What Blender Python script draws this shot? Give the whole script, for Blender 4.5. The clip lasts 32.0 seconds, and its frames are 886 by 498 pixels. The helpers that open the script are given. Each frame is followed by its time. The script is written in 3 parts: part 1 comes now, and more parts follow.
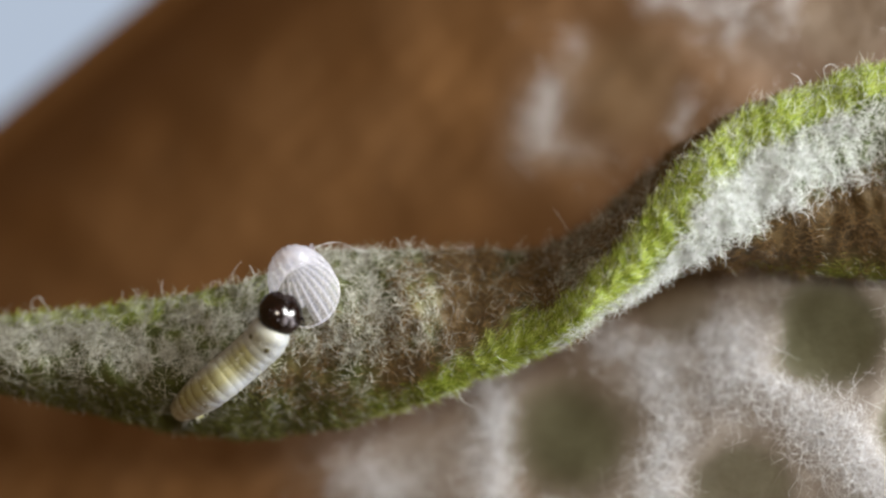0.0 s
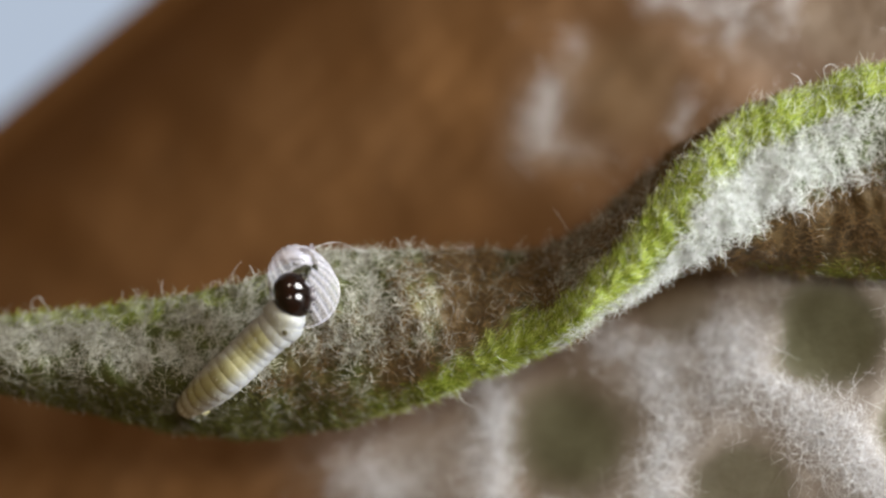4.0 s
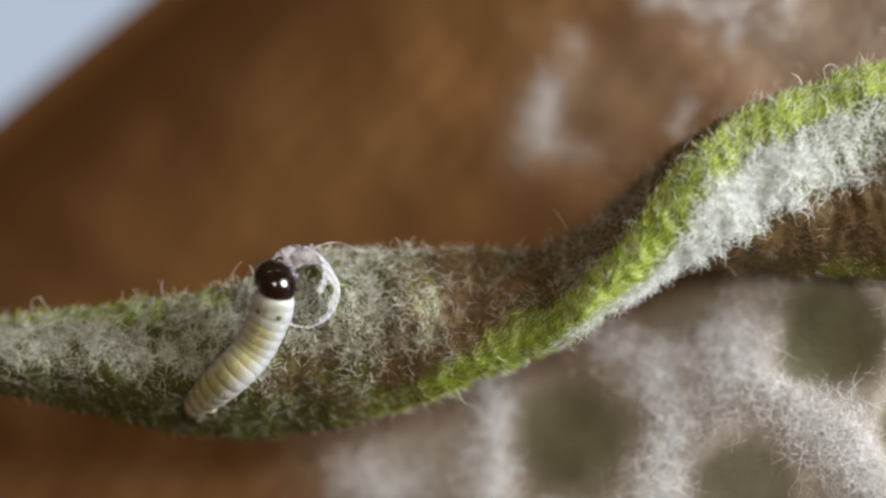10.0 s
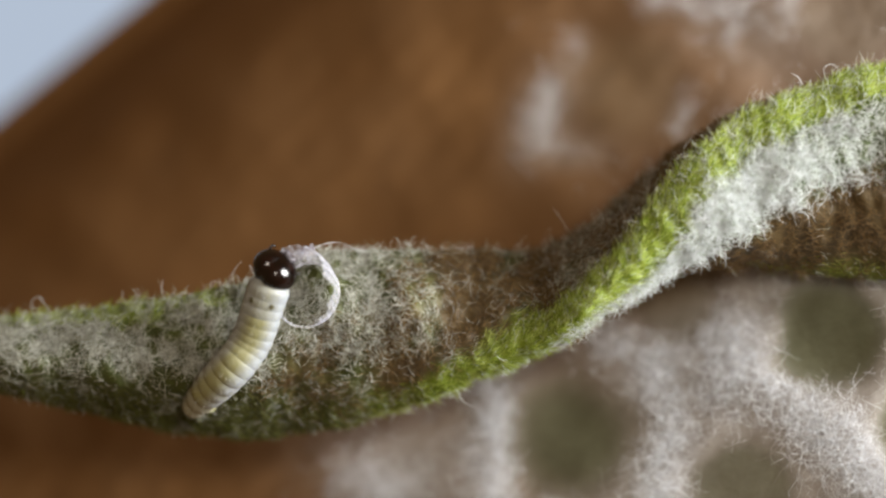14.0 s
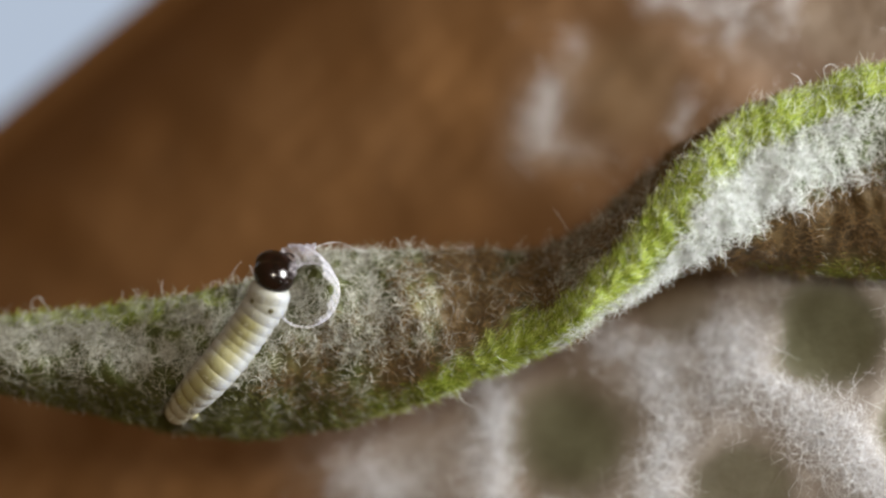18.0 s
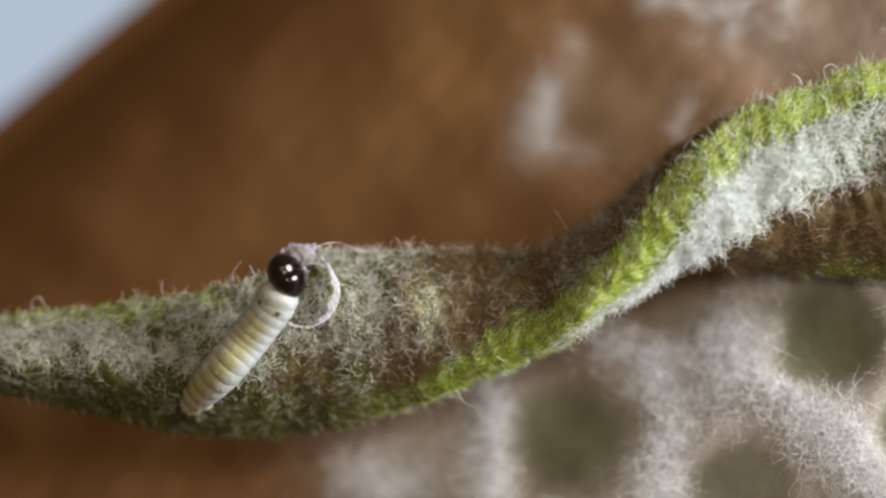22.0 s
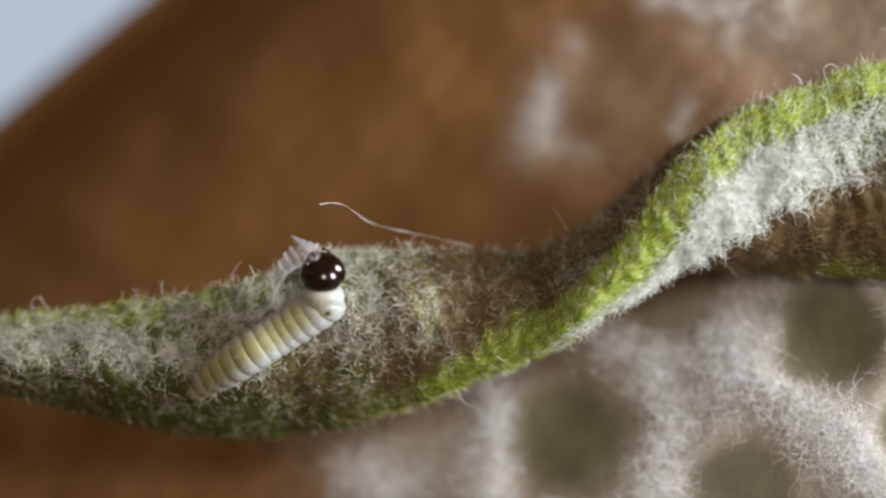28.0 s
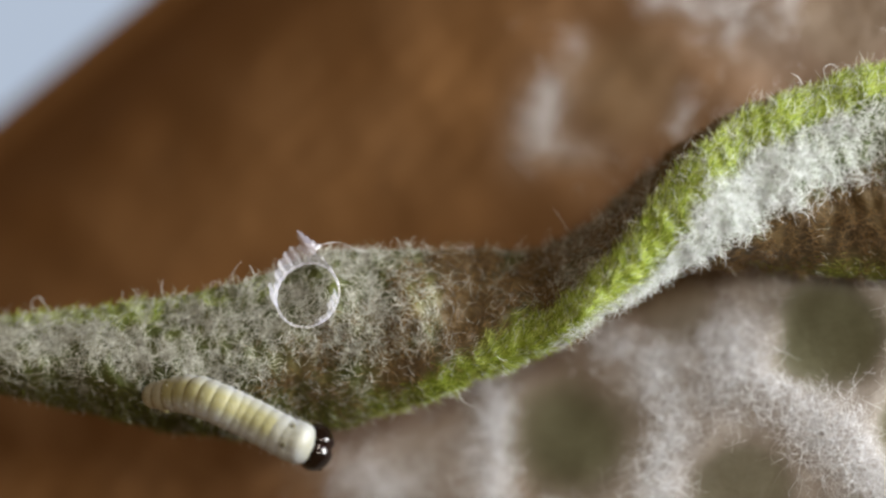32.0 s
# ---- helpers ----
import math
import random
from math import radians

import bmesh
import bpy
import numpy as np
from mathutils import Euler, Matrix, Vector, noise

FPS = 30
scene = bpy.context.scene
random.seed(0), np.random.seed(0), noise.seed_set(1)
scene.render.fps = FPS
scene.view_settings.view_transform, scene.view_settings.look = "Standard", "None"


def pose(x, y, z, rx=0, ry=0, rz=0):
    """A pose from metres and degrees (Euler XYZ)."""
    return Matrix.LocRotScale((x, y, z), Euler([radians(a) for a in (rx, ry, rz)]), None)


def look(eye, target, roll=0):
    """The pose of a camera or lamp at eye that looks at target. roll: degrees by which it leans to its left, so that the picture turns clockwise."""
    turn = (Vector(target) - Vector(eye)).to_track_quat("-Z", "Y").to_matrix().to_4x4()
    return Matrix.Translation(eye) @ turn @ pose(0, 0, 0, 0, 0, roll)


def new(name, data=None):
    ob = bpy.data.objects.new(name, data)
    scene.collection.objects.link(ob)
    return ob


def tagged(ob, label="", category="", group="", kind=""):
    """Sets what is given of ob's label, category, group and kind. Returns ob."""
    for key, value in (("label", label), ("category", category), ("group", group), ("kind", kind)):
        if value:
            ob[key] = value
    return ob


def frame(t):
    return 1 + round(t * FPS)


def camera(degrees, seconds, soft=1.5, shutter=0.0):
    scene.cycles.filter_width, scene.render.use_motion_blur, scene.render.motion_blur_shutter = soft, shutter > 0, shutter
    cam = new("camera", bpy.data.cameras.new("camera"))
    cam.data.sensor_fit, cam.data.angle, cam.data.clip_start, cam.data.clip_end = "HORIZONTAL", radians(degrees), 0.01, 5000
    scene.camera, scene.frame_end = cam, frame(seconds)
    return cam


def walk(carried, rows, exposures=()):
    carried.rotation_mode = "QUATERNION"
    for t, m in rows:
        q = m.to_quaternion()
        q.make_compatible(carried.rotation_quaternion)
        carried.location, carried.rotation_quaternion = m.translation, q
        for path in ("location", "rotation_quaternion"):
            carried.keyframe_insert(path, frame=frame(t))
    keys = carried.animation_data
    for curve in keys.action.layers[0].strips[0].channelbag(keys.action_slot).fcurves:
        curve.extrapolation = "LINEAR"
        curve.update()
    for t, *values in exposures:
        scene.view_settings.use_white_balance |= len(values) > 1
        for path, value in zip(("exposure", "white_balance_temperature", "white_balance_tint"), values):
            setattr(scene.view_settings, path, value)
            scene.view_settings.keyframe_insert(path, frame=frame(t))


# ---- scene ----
# A newly hatched caterpillar eats its egg shell on a woolly leaf. The whole view is 7.8 mm wide.
MM = 0.001
REACH = 44.8          # mm from the lens to the plane of focus
cam = camera(10.0, 32.0, soft=2.4)
cam.data.dof.use_dof = True
cam.data.dof.focus_distance = (REACH - 0.1) * MM
cam.data.dof.aperture_fstop = 93.0
walk(cam, [(0.0, pose(0, -REACH * MM, 0, 90, 0, 0)), (32.0, pose(0, -REACH * MM, 0, 90, 0, 0))], exposures=[(0.0, 0.0), (32.0, 0.0)])

# ---- light ----
world = bpy.data.worlds.new("world")
scene.world = world
world.use_nodes = True
world.node_tree.nodes["Background"].inputs[0].default_value = (0.58, 0.355, 0.165, 1)
world.node_tree.nodes["Background"].inputs[1].default_value = 0.33
# two soft lamps close by, as the twin glints on the head show: the main one to the right and a little above, a weak warm one beside the lens
lamp = new("lamp", bpy.data.lights.new("lamp", "AREA"))
lamp.data.shape, lamp.data.size, lamp.data.energy, lamp.data.color = "DISK", 15.0 * MM, 0.0295, (1.0, 0.995, 0.985)
lamp.matrix_world = look((26.8 * MM, -14.4 * MM, 7.5 * MM), (0.5 * MM, 0, 0))
second = new("lamp", bpy.data.lights.new("lamp", "AREA"))
second.data.shape, second.data.size, second.data.energy, second.data.color = "DISK", 6.0 * MM, 0.0050, (1.0, 0.90, 0.77)
second.matrix_world = look((6.0 * MM, -32.0 * MM, 5.0 * MM), (0, 0, 0))


def place(u, v, d):
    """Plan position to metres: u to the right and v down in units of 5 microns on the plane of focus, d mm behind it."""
    k = (REACH + d) / REACH * MM
    return Vector(((u - 784) / 200 * k, d * MM, (441 - v) / 200 * k))


def places(u, v, d):
    k = (REACH + d) / REACH * MM
    return np.stack([(u - 784) / 200 * k, d * MM, (441 - v) / 200 * k], -1)


# ---- materials ----
class Nodes:
    def __init__(self, name):
        self.mat = bpy.data.materials.new(name)
        self.mat.use_nodes = True
        self.tree = self.mat.node_tree
        self.bsdf = self.tree.nodes["Principled BSDF"]
        self.out = self.tree.nodes["Material Output"]

    def add(self, kind, **values):
        n = self.tree.nodes.new(kind)
        for key, value in values.items():
            n.inputs[key.replace("_", " ")].default_value = value
        return n

    def link(self, a, b):
        self.tree.links.new(a, b)

    def noise(self, scale, detail=4.0, rough=0.6):
        co = self.tree.nodes.get("Texture Coordinate") or self.tree.nodes.new("ShaderNodeTexCoord")
        n = self.add("ShaderNodeTexNoise", Scale=scale, Detail=detail, Roughness=rough)
        self.link(co.outputs["Object"], n.inputs["Vector"])
        return n.outputs["Fac"]

    def ramp(self, fac, *stops):
        n = self.tree.nodes.new("ShaderNodeValToRGB")
        while len(n.color_ramp.elements) < len(stops):
            n.color_ramp.elements.new(0.5)
        for e, (at, colour) in zip(n.color_ramp.elements, stops):
            e.position, e.color = at, (*colour, 1)
        self.link(fac, n.inputs[0])
        return n.outputs[0]

    def mix(self, fac, a, b):
        n = self.tree.nodes.new("ShaderNodeMix")
        n.data_type = "RGBA"
        for value, at in ((fac, 0), (a, 6), (b, 7)):
            if isinstance(value, (tuple, float)):
                n.inputs[at].default_value = (*value, 1) if isinstance(value, tuple) else value
            else:
                self.link(value, n.inputs[at])
        return n.outputs[2]

    def attribute(self, name):
        n = self.tree.nodes.new("ShaderNodeAttribute")
        n.attribute_name = name
        return n.outputs["Fac"]

    def bump(self, fac, strength, distance):
        n = self.add("ShaderNodeBump", Strength=strength, Distance=distance)
        self.link(fac, n.inputs["Height"])
        self.link(n.outputs[0], self.bsdf.inputs["Normal"])

    def set(self, **values):
        for key, value in values.items():
            key = key.replace("_", " ")
            if isinstance(value, (int, float, tuple)):
                self.bsdf.inputs[key].default_value = (*value, 1) if isinstance(value, tuple) and len(value) == 3 and "Color" in key else value
            else:
                self.link(value, self.bsdf.inputs[key])
        return self.mat


def hair_material(name, dark, pale, brown, see_through=0.35):
    m = Nodes(name)
    g = m.tree.nodes.new("ShaderNodeNewGeometry")
    colour = m.ramp(g.outputs["Random Per Island"], (0.0, brown), (0.18, dark), (0.65, pale), (1.0, pale))
    m.set(Base_Color=colour, Roughness=0.24)
    t = m.add("ShaderNodeBsdfTranslucent")
    m.link(colour, t.inputs["Color"])
    mixed = m.add("ShaderNodeMixShader", Fac=see_through)
    m.link(m.bsdf.outputs[0], mixed.inputs[1])
    m.link(t.outputs[0], mixed.inputs[2])
    m.link(mixed.outputs[0], m.out.inputs["Surface"])
    return m.mat


def leaf_material():
    m = Nodes("green_leaf_tissue")
    edge = m.attribute("margin")
    body = m.ramp(m.noise(2600, 5), (0.3, (0.022, 0.028, 0.004)), (0.55, (0.048, 0.060, 0.008)), (0.75, (0.088, 0.102, 0.018)))
    # brown tissue colour that paints the shade of the hollow and folds
    shade_brown = m.ramp(m.noise(3000, 5), (0.3, (0.040, 0.025, 0.008)), (0.55, (0.078, 0.050, 0.017)), (0.75, (0.13, 0.088, 0.032)))
    rim = m.ramp(m.noise(5200, 5), (0.3, (0.10, 0.145, 0.009)), (0.6, (0.20, 0.27, 0.02)), (0.8, (0.31, 0.38, 0.05)))
    m.bump(m.noise(16000, 3), 0.8, 0.00002)
    pale = m.ramp(m.noise(9000, 4), (0.3, (0.05, 0.085, 0.02)), (0.7, (0.15, 0.20, 0.09)))
    return m.set(Base_Color=m.mix(m.attribute("felted"), m.mix(edge, m.mix(m.attribute("shade_tan"), body, shade_brown), rim), pale), Roughness=0.55)


def felt_material():
    m = Nodes("brown_felt")
    brown = m.ramp(m.noise(900, 4), (0.3, (0.143, 0.068, 0.0192)), (0.5, (0.163, 0.0780, 0.0224)), (0.72, (0.188, 0.091, 0.0270)))
    grey = m.ramp(m.noise(3500, 5), (0.3, (0.265, 0.236, 0.21)), (0.7, (0.42, 0.392, 0.365)))
    green = m.ramp(m.noise(1800, 4), (0.3, (0.085, 0.083, 0.043)), (0.7, (0.125, 0.122, 0.070)))
    m.bump(m.noise(9000, 4), 0.4, 0.00003)
    web = m.ramp(m.noise(7000, 5), (0.35, (0.38, 0.355, 0.34)), (0.65, (0.66, 0.67, 0.71)))
    fleck = m.ramp(m.noise(2400, 3), (0.60, (1, 1, 1)), (0.74, (0.86, 0.85, 0.83)))
    speckled = m.tree.nodes.new("ShaderNodeMix")
    speckled.data_type, speckled.blend_type = "RGBA", "MULTIPLY"
    speckled.inputs[0].default_value = 1.0
    m.link(brown, speckled.inputs[6])
    m.link(fleck, speckled.inputs[7])
    woolly = m.mix(m.attribute("web"), m.mix(m.attribute("wool"), speckled.outputs[2], grey), web)
    return m.set(Base_Color=m.mix(m.attribute("pit"), woolly, green), Roughness=0.8)


def skin_material(name, gut_low, gut_high):
    m = Nodes(name)
    co = m.tree.nodes.get("Texture Coordinate") or m.tree.nodes.new("ShaderNodeTexCoord")
    split = m.tree.nodes.new("ShaderNodeSeparateXYZ")
    m.link(co.outputs["Object"], split.inputs[0])
    side = m.tree.nodes.new("ShaderNodeMath")
    side.operation = "ABSOLUTE"
    m.link(split.outputs[0], side.inputs[0])
    span = m.add("ShaderNodeMapRange")
    m.link(side.outputs[0], span.inputs["Value"])
    span.inputs["From Min"].default_value, span.inputs["From Max"].default_value = 0.00005, 0.00016
    gut = m.ramp(m.noise(5200, 5), (0.3, gut_low), (0.7, gut_high))       # food shows yellow through the back
    flank = m.ramp(m.noise(5200, 5), (0.3, (0.25, 0.26, 0.245)), (0.7, (0.34, 0.37, 0.40)))
    m.bump(m.noise(15000, 4), 0.4, 0.000012)
    return m.set(Base_Color=m.mix(span.outputs[0], gut, flank), Roughness=0.48, Subsurface_Weight=0.4, Subsurface_Radius=(1.0, 0.85, 0.4), Subsurface_Scale=0.00007)


def head_material():
    m = Nodes("dark_head_capsule")
    colour = m.ramp(m.noise(9000, 4), (0.35, (0.0015, 0.0006, 0.0005)), (0.7, (0.008, 0.0024, 0.0016)))
    m.bump(m.noise(30000, 3), 0.12, 0.00001)
    return m.set(Base_Color=colour, Roughness=0.16)


def plain_material(name, low, high, rough, scale=8000):
    m = Nodes(name)
    return m.set(Base_Color=m.ramp(m.noise(scale), (0.3, low), (0.7, high)), Roughness=rough)


def shell_material(name, clear, tint, shine=0.8):
    m = Nodes(name)
    colour = m.ramp(m.noise(6000, 3), (0.3, tint), (0.7, (0.92, 0.92, 0.96)))
    m.bump(m.noise(14000, 3), 0.25, 0.00001)
    m.set(Base_Color=colour, Roughness=0.14, Specular_IOR_Level=shine)
    t = m.add("ShaderNodeBsdfTransparent")
    mixed = m.add("ShaderNodeMixShader", Fac=clear)
    m.link(m.bsdf.outputs[0], mixed.inputs[1])
    m.link(t.outputs[0], mixed.inputs[2])
    m.link(mixed.outputs[0], m.out.inputs["Surface"])
    return m.mat


LEAF, FELT, HEAD = leaf_material(), felt_material(), head_material()
SKIN = skin_material("pale_yellow_skin", (0.215, 0.207, 0.090), (0.285, 0.28, 0.155))
NECK = skin_material("bluish_white_skin", (0.235, 0.24, 0.185), (0.31, 0.32, 0.29))
WHITE = hair_material("white_felt_hair", (0.80, 0.85, 0.82), (0.94, 0.96, 0.97), (0.50, 0.58, 0.42), 0.45)
WOOL = hair_material("white_wool", (0.31, 0.31, 0.215), (0.76, 0.77, 0.71), (0.14, 0.12, 0.045), 0.36)
# darker brown hairs, with the shade of the hollow put into their colour
SHADE_TAN = hair_material("tan_wool", (0.125, 0.074, 0.028), (0.28, 0.185, 0.085), (0.06, 0.033, 0.011))
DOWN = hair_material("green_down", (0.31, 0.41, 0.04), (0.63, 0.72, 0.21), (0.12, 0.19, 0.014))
# darker copy of the green down: shade of the turned-under edge as colour
SHADE_DOWN = hair_material("shaded_green_down", (0.075, 0.082, 0.016), (0.20, 0.205, 0.065), (0.035, 0.038, 0.009))
FELT_WOOL = hair_material("felt_wool", (0.68, 0.67, 0.66), (0.93, 0.95, 0.98), (0.45, 0.39, 0.33))
RIB, MEMBRANE = shell_material("shell_rib", 0.71, (0.60, 0.63, 0.80)), shell_material("shell_membrane", 0.87, (0.45, 0.50, 0.70))
LEG = plain_material("dark_leg", (0.03, 0.025, 0.015), (0.09, 0.07, 0.04), 0.3)
MOUTH = plain_material("grey_mouthparts", (0.05, 0.045, 0.05), (0.16, 0.15, 0.17), 0.25)
# duller than the body, so the tail's fade into shade is in its colour
TAIL = plain_material("shade_dulled_tail_skin", (0.21, 0.20, 0.13), (0.32, 0.32, 0.26), 0.4)
SPOT = plain_material("skin_spot", (0.05, 0.045, 0.02), (0.10, 0.09, 0.04), 0.4)


# ---- mesh helpers ----
def mesh(name, verts, quads, smooth=True):
    verts, quads = np.asarray(verts, np.float32), np.asarray(quads, np.int32)
    me = bpy.data.meshes.new(name)
    n, k = quads.shape
    me.vertices.add(len(verts))
    me.vertices.foreach_set("co", verts.ravel())
    me.loops.add(n * k)
    me.loops.foreach_set("vertex_index", quads.ravel())
    me.polygons.add(n)
    me.polygons.foreach_set("loop_start", np.arange(0, n * k, k, dtype=np.int32))
    me.polygons.foreach_set("use_smooth", np.full(n, smooth))
    me.update(calc_edges=True)
    return me


def part(name, me, material, parent=None, label=""):
    ob = new(name, me)
    if material and not me.materials:
        me.materials.append(material)
    if parent:
        ob.parent = parent
    return tagged(ob, label)


def grid_faces(rows, cols, wrap=False):
    i, j = np.meshgrid(np.arange(rows - 1), np.arange(cols if wrap else cols - 1), indexing="ij")
    a, k = i * cols + j, (j + 1) % cols
    return np.stack([a, i * cols + k, (i + 1) * cols + k, (i + 1) * cols + j], -1).reshape(-1, 4)


def unit(v):
    return v / np.maximum(np.linalg.norm(v, axis=-1, keepdims=True), 1e-12)


def strands(name, roots, aims, lengths, radius, steps, curl, seed, about=None):
    """Fine tapering hairs as one mesh: each starts at its root along its aim and winds with its own curl."""
    rng = np.random.default_rng(seed)
    n = len(roots)
    axis, d, p = unit(rng.normal(size=(n, 3))), unit(aims), roots.copy()
    if about is not None:       # wind mostly round these axes, either way
        axis = unit(about * rng.choice([-1.0, 1.0], (n, 1)) + axis * 0.5)
    turn = curl * rng.uniform(0.3, 1.0, (n, 1))
    step = (lengths / steps)[:, None]
    pts, ways = [p.copy()], [d.copy()]
    for _ in range(steps):
        d = unit(d + np.cross(axis, d) * turn + rng.normal(size=(n, 3)) * curl * 0.22)
        p = p + d * step
        pts.append(p.copy()), ways.append(d.copy())
    pts, ways = np.stack(pts, 1), np.stack(ways, 1)
    a = unit(np.cross(ways, axis[:, None, :] + 0.01))
    b = np.cross(ways, a)
    taper = np.linspace(1.0, 0.35, steps + 1)[None, :, None] * radius * rng.uniform(0.7, 1.3, (n, 1, 1))
    ring = [pts + taper * (math.cos(q) * a + math.sin(q) * b) for q in (0.0, 2.094, 4.189)]
    verts = np.stack(ring, 2).reshape(-1, 3)
    base = np.arange(n)[:, None, None] * (steps + 1) * 3 + np.arange(steps)[None, :, None] * 3 + np.arange(3)[None, None, :]
    nxt = base - np.arange(3)[None, None, :] + (np.arange(3) + 1)[None, None, :] % 3
    quads = np.stack([base, nxt, nxt + 3, base + 3], -1).reshape(-1, 4)
    return mesh(name, verts, quads)


def glide(knots, at):
    """Catmull-Rom through the knots (rows), at positions 0 to len - 1."""
    k = np.asarray(knots, float)
    k = np.vstack([2 * k[0] - k[1], k, 2 * k[-1] - k[-2]])
    i = np.clip(np.floor(at).astype(int), 0, len(k) - 4)
    f = (at - i)[:, None]
    p0, p1, p2, p3 = k[i], k[i + 1], k[i + 2], k[i + 3]
    return 0.5 * (2 * p1 + (p2 - p0) * f + (2 * p0 - 5 * p1 + 4 * p2 - p3) * f ** 2 + (3 * p1 - p0 - 3 * p2 + p3) * f ** 3)


def ripple(u, v, size, seed):
    """Smooth uneven values of about -1 to 1."""
    rng = np.random.default_rng(seed)
    total = np.zeros_like(np.asarray(u, float))
    for _ in range(9):
        a, s, ph = rng.uniform(0, 6.283), rng.uniform(0.6, 1.7), rng.uniform(0, 6.283)
        total += np.sin((u * math.cos(a) + v * math.sin(a)) * 6.283 * s / size + ph)
    return total / 3.2


def tube(name, route, thick, about=None):
    """A round hair along a route of plan positions, thick in mm at each step, about a point."""
    count = len(thick)
    line = glide(route, np.linspace(0, len(route) - 1, count))
    pts = places(line[:, 0], line[:, 1], line[:, 2]) - (np.zeros(3) if about is None else np.array(about))
    way = unit(np.gradient(pts, axis=0))
    side = unit(np.cross(way, np.array([0.1, 1.0, 0.2])))
    other = np.cross(way, side)
    rings = np.stack([pts + thick[:, None] * MM * (math.cos(q) * side + math.sin(q) * other) for q in np.arange(5) * 1.2566], 1)
    return mesh(name, rings.reshape(-1, 3), grid_faces(count, 5, True))


# ---- the woolly leaf ----
# Along its length: the near margin, the far margin and the lower edge (u, v, depth in mm), the depths that bow the face and the crest of the underside.
near = [(-330, 650, 1.2), (-150, 655, 0.7), (0, 688, 0.65), (150, 719, 0.80), (300, 753, 0.85), (450, 766, 0.85), (600, 750, 0.80), (750, 708, 0.48), (880, 648, 0.12),
        (985, 572, -0.15), (1060, 497, -0.28), (1115, 428, -0.3), (1165, 350, -0.3), (1235, 272, -0.3), (1330, 200, -0.2), (1440, 157, -0.1), (1568, 118, 0.0), (1670, 130, 0.0), (1760, 260, 0.2)]
far = [(-330, 575, 1.4), (-150, 562, 0.9), (0, 562, 0.75), (140, 547, 0.62), (290, 529, 0.50), (430, 498, 0.42), (580, 447, 0.45), (720, 441, 0.55), (850, 443, 0.72),
       (945, 443, 0.85), (1022, 413, 0.9), (1085, 365, 0.95), (1140, 322, 1.0), (1195, 275, 0.95), (1290, 218, 0.8), (1420, 165, 0.8), (1560, 130, 0.7), (1670, 150, 0.5), (1765, 262, 0.3)]
low = [(-330, 620, 1.6), (-150, 610, 1.0), (0, 640, 0.9), (150, 670, 0.9), (300, 700, 0.9), (450, 720, 0.9), (600, 712, 0.9), (750, 690, 0.8), (900, 650, 0.6),
       (1018, 596, 0.25), (1085, 543, 0.25), (1150, 503, 0.3), (1225, 468, 0.6), (1310, 470, 0.65), (1400, 482, 0.5), (1500, 490, 0.3), (1600, 497, 0.08), (1700, 470, -0.05), (1770, 290, 0.2)]
bow = [(1.2, 1.0), (0.55, 0.0), (0.36, -0.25), (0.24, -0.36), (0.18, -0.42), (0.15, -0.42), (0.15, -0.45), (0.16, -0.30), (0.32, -0.05), (0.42, 0.15),
       (0.45, 0.10), (0.55, 0.1), (0.6, 0.2), (0.5, 0.2), (0.5, 0.2), (0.5, 0.2), (0.5, 0.3), (0.5, 0.3), (0.8, 0.6)]
crest = [(0.4, 1.3)] * 7 + [(0.4, 0.8), (0.4, 0.2), (0.6, -0.35), (0.75, -0.4), (0.85, -0.4), (0.85, -0.45), (0.75, -0.5), (0.60, -0.5), (0.48, -0.55), (0.36, -0.6), (0.4, -0.9), (0.5, 0.2)]

N_ALONG, N_FACE, N_UNDER, N_BACK = 320, 44, 44, 8
at = np.linspace(0, len(near) - 1, N_ALONG)
A, B, C = glide(near, at), glide(far, at), glide(low, at)
BOW, CREST = glide(bow, at), glide(crest, at)


def leaf_points():
    s = np.linspace(0, 1, N_FACE)[None, :, None]
    bend = np.exp(-((A[:, :1] - 640) / 190) ** 2)       # below the egg the face turns under sooner
    c1, c2 = B + (A - B) * (0.35 - 0.16 * bend), B + (A - B) * (0.62 - 0.22 * bend)
    c1[:, 2], c2[:, 2] = BOW[:, 0], BOW[:, 1]
    face = B[:, None] * (1 - s) ** 3 + 3 * c1[:, None] * s * (1 - s) ** 2 + 3 * c2[:, None] * s ** 2 * (1 - s) + A[:, None] * s ** 3
    # the margin is rolled: a rounded lip towards the viewer
    lip = np.exp(-((s[..., 0] - 0.93) / 0.07) ** 2)
    face[..., 2] -= 0.07 * lip * np.clip((A[:, :1] - 560) / 300, 0.0, 1.0)
    s = np.linspace(0, 1, N_UNDER + 1)[None, 1:, None]
    f = CREST[:, :1]
    p1, p2 = A + (C - A) * f * 0.75, A + (C - A) * np.minimum(f * 1.25, 1.0)
    p1[:, 2], p2[:, 2] = CREST[:, 1] * 1.5, CREST[:, 1] * 0.6
    under = A[:, None] * (1 - s) ** 3 + 3 * p1[:, None] * s * (1 - s) ** 2 + 3 * p2[:, None] * s ** 2 * (1 - s) + C[:, None] * s ** 3
    s = np.linspace(0, 1, N_BACK + 2)[None, 1:-1, None]
    back = C[:, None] * (1 - s) + B[:, None] * s
    back[..., 2] += 0.25 * np.sin(s[..., 0] * math.pi)
    return np.concatenate([face, under, back], 1)


